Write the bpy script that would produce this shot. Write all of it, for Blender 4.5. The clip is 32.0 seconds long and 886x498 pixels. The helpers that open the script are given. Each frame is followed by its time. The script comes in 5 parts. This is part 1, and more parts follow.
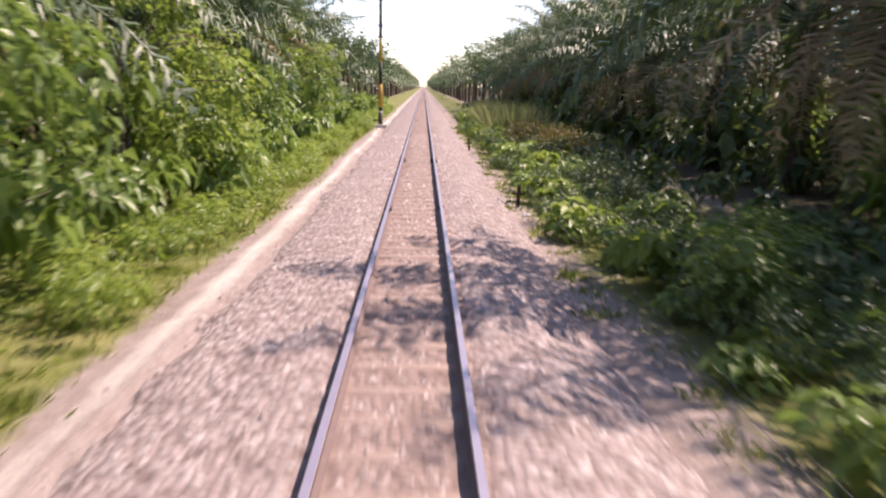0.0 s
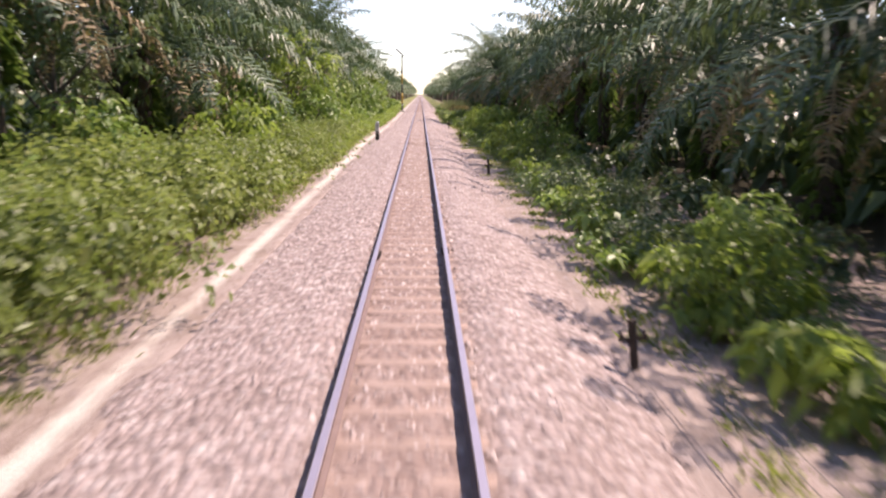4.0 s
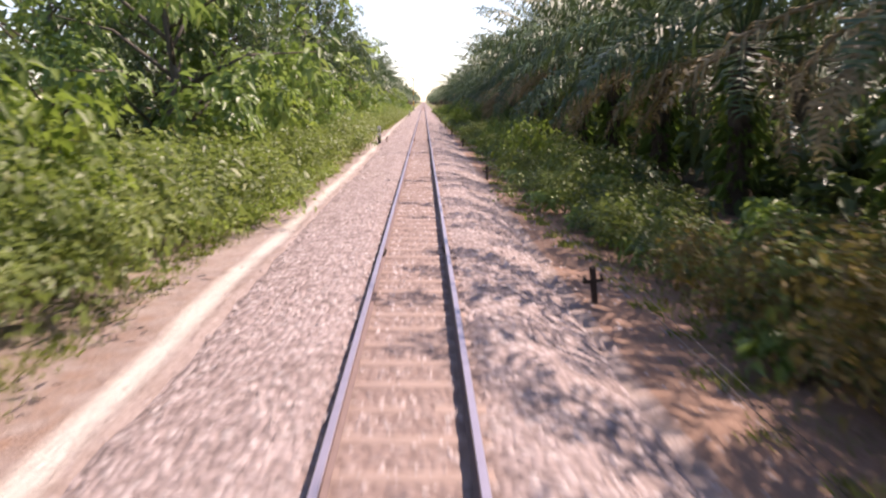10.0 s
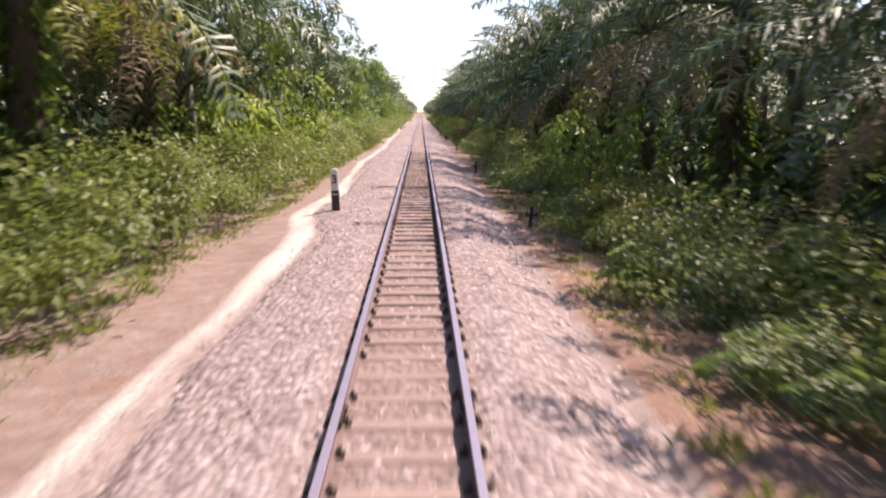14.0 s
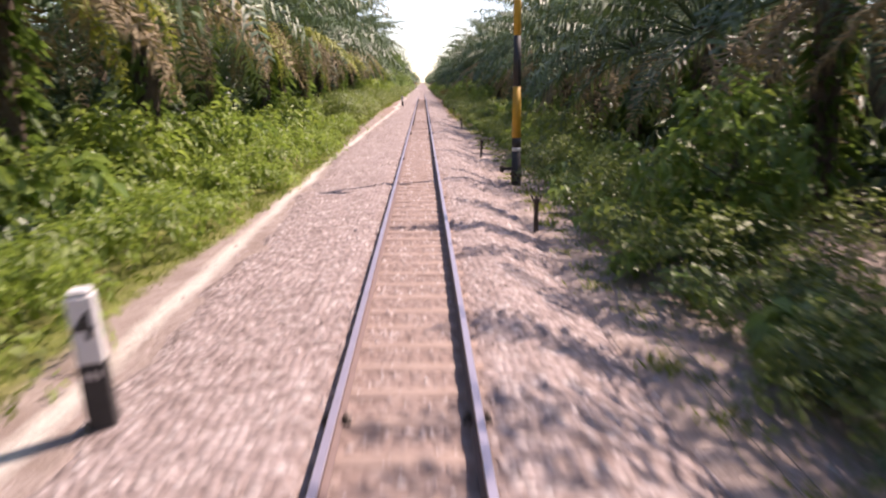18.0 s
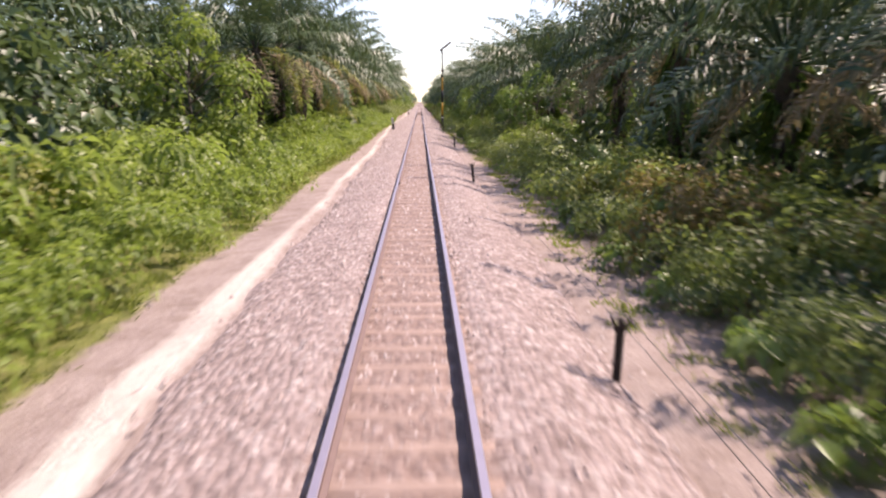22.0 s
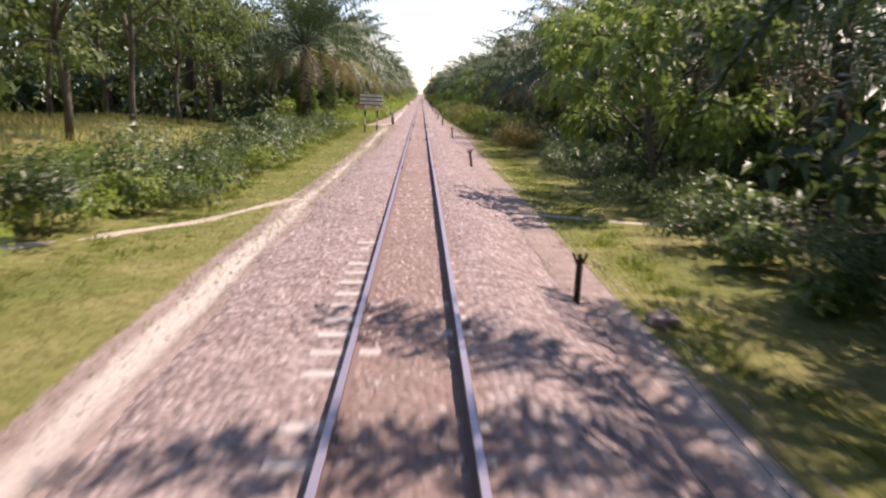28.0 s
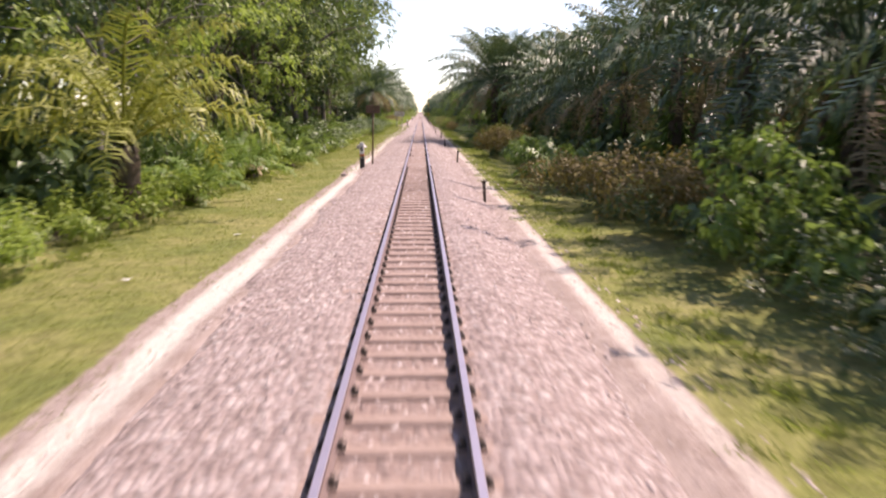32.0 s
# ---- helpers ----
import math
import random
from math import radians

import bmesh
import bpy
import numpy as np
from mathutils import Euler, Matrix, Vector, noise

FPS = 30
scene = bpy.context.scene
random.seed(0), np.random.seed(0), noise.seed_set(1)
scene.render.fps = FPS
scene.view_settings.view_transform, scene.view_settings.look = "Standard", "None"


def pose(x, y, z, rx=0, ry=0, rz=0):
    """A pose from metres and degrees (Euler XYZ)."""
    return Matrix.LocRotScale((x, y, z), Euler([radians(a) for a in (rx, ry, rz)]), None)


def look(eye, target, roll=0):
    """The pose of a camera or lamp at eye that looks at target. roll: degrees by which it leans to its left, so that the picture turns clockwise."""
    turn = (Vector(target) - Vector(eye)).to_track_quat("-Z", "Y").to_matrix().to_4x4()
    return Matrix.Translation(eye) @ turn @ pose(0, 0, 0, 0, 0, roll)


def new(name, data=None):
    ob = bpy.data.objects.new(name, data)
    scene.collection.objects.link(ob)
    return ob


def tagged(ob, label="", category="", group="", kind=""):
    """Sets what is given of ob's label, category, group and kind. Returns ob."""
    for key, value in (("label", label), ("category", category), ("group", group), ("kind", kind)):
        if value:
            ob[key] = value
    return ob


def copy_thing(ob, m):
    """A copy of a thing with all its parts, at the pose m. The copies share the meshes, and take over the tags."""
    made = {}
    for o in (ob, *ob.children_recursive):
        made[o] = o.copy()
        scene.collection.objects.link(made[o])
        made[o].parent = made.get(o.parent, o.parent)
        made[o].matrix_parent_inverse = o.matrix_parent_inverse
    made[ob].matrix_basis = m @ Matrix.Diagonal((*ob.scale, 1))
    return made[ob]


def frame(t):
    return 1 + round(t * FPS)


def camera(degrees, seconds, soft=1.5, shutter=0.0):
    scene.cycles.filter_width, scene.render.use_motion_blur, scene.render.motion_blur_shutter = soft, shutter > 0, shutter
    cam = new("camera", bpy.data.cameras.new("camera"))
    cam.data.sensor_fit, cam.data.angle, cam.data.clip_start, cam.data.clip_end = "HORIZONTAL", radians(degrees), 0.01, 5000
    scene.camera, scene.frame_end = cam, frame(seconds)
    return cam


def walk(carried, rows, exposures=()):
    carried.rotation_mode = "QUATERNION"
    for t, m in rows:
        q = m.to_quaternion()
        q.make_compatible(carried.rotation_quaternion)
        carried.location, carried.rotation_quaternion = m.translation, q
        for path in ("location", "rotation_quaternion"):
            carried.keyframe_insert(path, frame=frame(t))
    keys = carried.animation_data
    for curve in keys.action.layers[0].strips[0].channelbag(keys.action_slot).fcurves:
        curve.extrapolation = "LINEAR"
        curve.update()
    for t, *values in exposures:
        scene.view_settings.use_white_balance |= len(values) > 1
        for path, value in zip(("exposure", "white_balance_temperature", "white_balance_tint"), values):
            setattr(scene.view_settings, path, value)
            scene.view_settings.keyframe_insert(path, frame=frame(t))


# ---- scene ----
# ---- camera and walk ----
cam = camera(56.0, 32.0, 2.2, 0.28)
EYE_X, EYE_Z = 0.15, 2.37
# seconds, place along the track, pitch, yaw, roll
PATH = (
    (0.0, 0.00, -11.06, -1.48, -0.85), (0.5, -8.81, -11.06, -1.49, -0.98), (1.0, -17.69, -10.73, -1.44, -0.25),
    (1.5, -26.64, -10.71, -1.29, 0.33), (2.0, -35.59, -9.62, -1.38, 0.38), (2.5, -44.70, -9.34, -1.59, -0.09),
    (3.0, -53.78, -10.20, -1.49, 0.08), (3.5, -62.79, -10.62, -1.51, -0.12), (5.5, -96.22, -10.22, -1.58, -0.20),
    (6.0, -104.12, -10.37, -1.68, 0.35), (6.5, -112.19, -9.95, -1.68, -0.03), (7.0, -120.54, -10.73, -1.62, -0.12),
    (7.5, -129.35, -10.21, -1.51, 0.43), (8.0, -138.58, -10.31, -1.67, 0.14), (8.5, -147.57, -10.90, -1.66, -0.16),
    (9.0, -156.32, -10.71, -1.39, -0.20), (9.5, -164.80, -10.31, -1.50, -0.65), (10.0, -173.16, -10.08, -1.34, -0.19),
    (10.5, -181.58, -10.49, -1.40, -0.46), (11.0, -190.14, -10.82, -1.30, 0.03), (11.5, -198.80, -10.01, -1.23, 0.72),
    (12.0, -207.58, -10.36, -1.14, 0.51), (12.5, -216.32, -9.79, -1.28, 0.62), (13.0, -224.98, -9.84, -1.52, 0.09),
    (13.5, -233.28, -9.87, -1.60, -0.54), (14.0, -241.73, -9.41, -1.52, 0.01), (14.5, -250.33, -9.38, -1.79, -0.32),
    (16.5, -284.58, -9.74, -1.86, -0.38), (17.0, -293.99, -10.51, -1.59, 0.00), (17.5, -303.49, -10.65, -1.47, -0.33),
    (18.0, -312.99, -11.36, -1.28, 0.46), (18.5, -322.38, -10.58, -1.49, -1.14), (19.0, -331.81, -10.02, -1.58, -0.69),
    (19.5, -341.20, -10.92, -1.55, -1.71), (20.0, -350.66, -10.77, -1.36, -0.25), (20.5, -359.85, -10.57, -1.19, 0.89),
    (21.0, -368.85, -10.57, -1.38, 0.57), (21.5, -377.65, -10.60, -1.34, 0.67), (22.0, -386.60, -10.07, -1.52, 0.30),
    (22.5, -395.78, -10.86, -1.26, 0.71), (23.0, -404.42, -10.35, -1.41, 0.34), (23.5, -412.58, -10.51, -1.51, 0.04),
    (24.0, -420.56, -11.14, -1.48, -0.15), (24.5, -428.67, -11.04, -1.53, -0.57), (25.0, -437.14, -11.38, -1.43, 0.16),
    (25.5, -445.64, -11.04, -1.39, 0.26), (27.5, -480.92, -10.85, -1.60, -0.32), (28.0, -490.17, -10.59, -1.49, 0.05),
    (28.5, -499.52, -9.89, -1.55, -0.58), (29.0, -508.88, -10.05, -1.64, -1.69), (29.5, -518.22, -10.57, -1.50, -0.58),
    (30.0, -527.63, -10.30, -1.54, -0.28), (30.5, -537.14, -10.06, -1.25, 0.27), (31.0, -546.75, -9.35, -1.45, 1.10),
    (31.5, -556.50, -9.46, -1.34, 1.16), (32.0, -566.31, -9.39, -1.53, -0.04))
walk(cam, [(t, pose(EYE_X, y, EYE_Z, 90 + p, 0, w) @ pose(0, 0, 0, 0, 0, -r)) for t, y, p, w, r in PATH],
     exposures=((0.0, 0.66, 7350, 28), (2.0, 0.70, 7350, 28), (24.0, 0.66, 7350, 28), (25.5, 0.58, 7350, 28), (27.5, 0.46, 7350, 28), (28.5, 0.48, 7350, 28), (30.5, 0.64, 7350, 28), (32.0, 0.66, 7350, 28)))

# ---- sky and sun ----
SUN = Vector((0.80, 0.56, 1.36)).normalized()
world = bpy.data.worlds.new("sky")
scene.world = world
world.use_nodes = True
wn = world.node_tree.nodes
sky = wn.new("ShaderNodeTexSky")
sky.sky_type, sky.sun_disc = "NISHITA", False
sky.sun_elevation, sky.sun_rotation = math.asin(SUN.z), math.atan2(SUN.x, SUN.y)
sky.air_density, sky.dust_density = 0.8, 0.22
world.node_tree.links.new(sky.outputs[0], wn["Background"].inputs[0])
wn["Background"].inputs[1].default_value = 0.15
sun = new("sun", bpy.data.lights.new("sun", "SUN"))
sun.data.energy, sun.data.angle, sun.data.color = 4.4, radians(0.6), (1.0, 0.94, 0.86)
sun.matrix_world = look(SUN * 100, (0, 0, 0))

# ---- materials ----
def ramp(nt, fac, stops):
    n = nt.nodes.new("ShaderNodeValToRGB")
    e = n.color_ramp.elements
    while len(e) < len(stops):
        e.new(0.5)
    for el, (p, c) in zip(e, stops):
        el.position, el.color = p, (*c, 1)
    nt.links.new(fac, n.inputs[0])
    return n.outputs[0]


def noise_tex(nt, scale, detail=4, rough=0.6, stretch=None):
    co = nt.nodes.new("ShaderNodeTexCoord")
    n = nt.nodes.new("ShaderNodeTexNoise")
    n.inputs["Scale"].default_value, n.inputs["Detail"].default_value, n.inputs["Roughness"].default_value = scale, detail, rough
    out = co.outputs["Object"]
    if stretch:
        m = nt.nodes.new("ShaderNodeMapping")
        m.inputs["Scale"].default_value = stretch
        nt.links.new(out, m.inputs[0])
        out = m.outputs[0]
    nt.links.new(out, n.inputs["Vector"])
    return n.outputs["Fac"]


def mix_col(nt, fac, a, b, blend="MIX"):
    n = nt.nodes.new("ShaderNodeMix")
    n.data_type, n.blend_type = "RGBA", blend
    for i, v in ((0, fac), (6, a), (7, b)):
        if hasattr(v, "is_linked"):
            nt.links.new(v, n.inputs[i])
        elif i == 0:
            n.inputs[0].default_value = v
        else:
            n.inputs[i].default_value = (*v, 1)
    return n.outputs[2]


def bump(nt, height, strength, dist, bsdf):
    n = nt.nodes.new("ShaderNodeBump")
    n.inputs["Strength"].default_value, n.inputs["Distance"].default_value = strength, dist
    nt.links.new(height, n.inputs["Height"])
    nt.links.new(n.outputs[0], bsdf.inputs["Normal"])


def base_mat(name, rough=0.8, metal=0.0):
    m = bpy.data.materials.new(name)
    m.use_nodes = True
    b = m.node_tree.nodes["Principled BSDF"]
    b.inputs["Roughness"].default_value, b.inputs["Metallic"].default_value = rough, metal
    return m, m.node_tree, b


def surface(name, dark, light, scale=3.0, fine=40.0, rough=0.8, metal=0.0, depth=0.01, strength=0.4):
    """Weathered surface: coarse patches, fine grain and relief."""
    m, nt, b = base_mat(name, rough, metal)
    mid = tuple((p + q) / 2 for p, q in zip(dark, light))
    col = ramp(nt, noise_tex(nt, scale), ((0.3, dark), (0.5, mid), (0.72, light)))
    grain = noise_tex(nt, fine, 3, 0.7)
    col = mix_col(nt, 0.35, col, ramp(nt, grain, ((0.3, dark), (0.7, light))))
    info = nt.nodes.new("ShaderNodeObjectInfo")
    col = mix_col(nt, 0.25, col, ramp(nt, info.outputs["Random"], ((0.0, dark), (1.0, light))))
    nt.links.new(col, b.inputs["Base Color"])
    bump(nt, grain, strength, depth, b)
    return m


def foliage(name, dark, mid, light, rough=0.45, through_light=0.3):
    """Leaves: each leaf and each plant a little different, some light coming through."""
    m, nt, b = base_mat(name, rough)
    geo = nt.nodes.new("ShaderNodeNewGeometry")
    info = nt.nodes.new("ShaderNodeObjectInfo")
    col = ramp(nt, geo.outputs["Random Per Island"], ((0.0, dark), (0.55, mid), (0.96, light), (1.0, (0.34, 0.30, 0.08))))
    patch = noise_tex(nt, 0.35, 3)
    col = mix_col(nt, 0.42, col, ramp(nt, patch, ((0.34, dark), (0.5, mid), (0.66, light))))
    col = mix_col(nt, 0.3, col, ramp(nt, info.outputs["Random"], ((0.0, dark), (0.6, mid), (1.0, light))))
    nt.links.new(col, b.inputs["Base Color"])
    tr = nt.nodes.new("ShaderNodeBsdfTranslucent")
    nt.links.new(mix_col(nt, 0.2, col, (0.30, 0.42, 0.06)), tr.inputs[0])
    mx = nt.nodes.new("ShaderNodeMixShader")
    mx.inputs[0].default_value = through_light
    nt.links.new(b.outputs[0], mx.inputs[1])
    nt.links.new(tr.outputs[0], mx.inputs[2])
    nt.links.new(mx.outputs[0], nt.nodes["Material Output"].inputs[0])
    return m


LEAF_HEDGE = foliage("hedge_leaf", (0.06, 0.09, 0.02), (0.21, 0.275, 0.065), (0.41, 0.475, 0.145), 0.45, 0.45)
LEAF_BRIGHT = foliage("bright_leaf", (0.09, 0.15, 0.024), (0.265, 0.365, 0.065), (0.49, 0.58, 0.14), 0.45, 0.5)
LEAF_BIG = foliage("broad_leaf", (0.045, 0.095, 0.018), (0.17, 0.28, 0.055), (0.38, 0.50, 0.15), 0.4, 0.4)
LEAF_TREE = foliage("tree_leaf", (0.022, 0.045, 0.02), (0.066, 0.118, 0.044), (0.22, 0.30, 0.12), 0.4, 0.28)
LEAF_RUBBER = foliage("slender_tree_leaf", (0.04, 0.075, 0.022), (0.105, 0.165, 0.045), (0.23, 0.30, 0.09), 0.5, 0.4)
LEAF_PALM = foliage("palm_leaflet", (0.028, 0.056, 0.026), (0.07, 0.128, 0.052), (0.175, 0.245, 0.105), 0.46, 0.16)
LEAF_DRY = foliage("dry_frond", (0.18, 0.12, 0.06), (0.36, 0.265, 0.145), (0.56, 0.45, 0.27), 0.7, 0.2)
LEAF_YELLOW = foliage("yellowing_frond", (0.20, 0.22, 0.035), (0.38, 0.40, 0.065), (0.58, 0.58, 0.16), 0.5, 0.35)
LEAF_RUST = foliage("rusty_shrub_leaf", (0.11, 0.075, 0.025), (0.24, 0.17, 0.05), (0.38, 0.29, 0.09), 0.6)
LEAF_OLIVE = foliage("olive_shrub_leaf", (0.10, 0.115, 0.02), (0.27, 0.29, 0.05), (0.46, 0.46, 0.10), 0.45, 0.38)
REED = foliage("reed_blade", (0.20, 0.22, 0.09), (0.36, 0.39, 0.19), (0.55, 0.56, 0.33), 0.5, 0.35)
STRAW = foliage("dry_grass_blade", (0.16, 0.15, 0.05), (0.34, 0.30, 0.11), (0.52, 0.46, 0.20), 0.6, 0.35)
GRASS = foliage("grass_blade", (0.12, 0.16, 0.03), (0.21, 0.26, 0.05), (0.36, 0.38, 0.11), 0.5, 0.6)
BARK = surface("bark", (0.07, 0.055, 0.042), (0.19, 0.16, 0.125), 4, 30, 0.9, 0, 0.03, 0.7)
BARK_PALE = surface("pale_bark", (0.16, 0.14, 0.11), (0.34, 0.31, 0.26), 4, 30, 0.9, 0, 0.02, 0.6)
PALM_TRUNK = surface("palm_trunk_bark", (0.05, 0.038, 0.027), (0.17, 0.125, 0.085), 5, 24, 0.95, 0, 0.05, 0.9)
RAIL_SIDE = surface("rusted_rail_steel", (0.13, 0.085, 0.08), (0.28, 0.20, 0.185), 8, 120, 0.75, 0.2, 0.002, 0.5)
RAIL_TOP = surface("worn_rail_head", (0.34, 0.30, 0.37), (0.48, 0.43, 0.50), 6, 90, 0.42, 0.5, 0.0006, 0.2)
CONCRETE = surface("dusty_concrete_sleeper", (0.26, 0.18, 0.15), (0.43, 0.32, 0.275), 5, 60, 0.9, 0, 0.004, 0.5)
CONCRETE_PALE = surface("pale_concrete", (0.42, 0.37, 0.345), (0.70, 0.65, 0.61), 6, 60, 0.85, 0, 0.003, 0.4)
WIRE = surface("galvanised_wire", (0.12, 0.115, 0.11), (0.24, 0.23, 0.22), 9, 80, 0.5, 0.6, 0.001, 0.2)
IRON_DARK = surface("dark_rusty_iron", (0.035, 0.028, 0.025), (0.11, 0.085, 0.07), 9, 80, 0.8, 0.3, 0.003, 0.5)
WHITE_PAINT = surface("weathered_white_paint", (0.60, 0.58, 0.57), (0.80, 0.79, 0.78), 6, 70, 0.6, 0, 0.001, 0.3)
BLACK_PAINT = surface("weathered_black_paint", (0.02, 0.02, 0.02), (0.06, 0.055, 0.055), 6, 70, 0.6, 0, 0.001, 0.3)
YELLOW_PAINT = surface("weathered_yellow_paint", (0.52, 0.27, 0.02), (0.72, 0.42, 0.05), 4, 50, 0.55, 0, 0.001, 0.3)
ORANGE_PAINT = surface("weathered_orange_paint", (0.36, 0.11, 0.04), (0.52, 0.19, 0.08), 6, 60, 0.65, 0, 0.001, 0.3)
RUST_PLATE = surface("rusty_plate", (0.07, 0.045, 0.032), (0.20, 0.12, 0.08), 5, 60, 0.85, 0.2, 0.002, 0.5)
BLUE_GREY = surface("faded_blue_grey_paint", (0.40, 0.41, 0.45), (0.52, 0.53, 0.57), 8, 60, 0.7, 0, 0.001, 0.3)
BOARD_PAINT = surface("faded_white_board", (0.84, 0.83, 0.83), (0.95, 0.94, 0.94), 5, 60, 0.6, 0, 0.001, 0.3)
STONE = surface("ballast_stone", (0.20, 0.155, 0.145), (0.56, 0.47, 0.44), 1.2, 30, 0.9, 0, 0.006, 0.5)
STONE_WHITE = surface("pale_rock", (0.45, 0.42, 0.40), (0.68, 0.65, 0.62), 3, 30, 0.9, 0, 0.01, 0.5)


def stone_material():
    m, nt, b = base_mat("ballast_stone_mix", 0.9)
    geo = nt.nodes.new("ShaderNodeNewGeometry")
    col = ramp(nt, geo.outputs["Random Per Island"], ((0.0, (0.33, 0.255, 0.24)), (0.35, (0.44, 0.35, 0.335)), (0.75, (0.58, 0.485, 0.47)), (1.0, (0.74, 0.66, 0.64))))
    patch = noise_tex(nt, 0.5, 3)
    col = mix_col(nt, 0.4, col, ramp(nt, patch, ((0.3, (0.31, 0.235, 0.205)), (0.7, (0.50, 0.42, 0.40)))))
    nt.links.new(col, b.inputs["Base Color"])
    bump(nt, noise_tex(nt, 60, 2), 0.4, 0.006, b)
    return m


def ballast_material():
    """Crushed stone: cells of different grey-pink with dark gaps, browner between the rails."""
    m, nt, b = base_mat("ballast_bed_stone", 0.92)
    co = nt.nodes.new("ShaderNodeTexCoord")
    vor = nt.nodes.new("ShaderNodeTexVoronoi")
    vor.inputs["Scale"].default_value = 11
    nt.links.new(co.outputs["Object"], vor.inputs["Vector"])
    sep = nt.nodes.new("ShaderNodeSeparateColor")
    nt.links.new(vor.outputs["Color"], sep.inputs[0])
    col = ramp(nt, sep.outputs[0], ((0.0, (0.22, 0.165, 0.155)), (0.4, (0.42, 0.33, 0.315)), (0.8, (0.56, 0.465, 0.45)), (1.0, (0.68, 0.61, 0.59))))
    gap = ramp(nt, vor.outputs["Distance"], ((0.35, (1, 1, 1)), (0.8, (0.42, 0.36, 0.34))))
    col = mix_col(nt, 0.8, col, gap, "MULTIPLY")
    patch = noise_tex(nt, 0.6, 4)
    col = mix_col(nt, 0.3, col, ramp(nt, patch, ((0.3, (0.30, 0.225, 0.20)), (0.7, (0.46, 0.38, 0.36)))))
    col = mix_col(nt, 0.5, col, ramp(nt, noise_tex(nt, 5, 4, 0.7), ((0.32, (0.45, 0.42, 0.40)), (0.62, (1, 1, 1)))), "MULTIPLY")
    # oil, rust and brake dust between the rails
    xyz = nt.nodes.new("ShaderNodeSeparateXYZ")
    nt.links.new(co.outputs["Object"], xyz.inputs[0])
    ab = nt.nodes.new("ShaderNodeMath")
    ab.operation = "ABSOLUTE"
    nt.links.new(xyz.outputs[0], ab.inputs[0])
    dust = ramp(nt, ab.outputs[0], ((0.45, (1, 1, 1)), (0.78, (0, 0, 0))))
    col = mix_col(nt, dust, col, mix_col(nt, 0.6, col, (0.25, 0.165, 0.135)))
    nt.links.new(col, b.inputs["Base Color"])
    bump(nt, vor.outputs["Distance"], 1.0, -0.045, b)
    return m


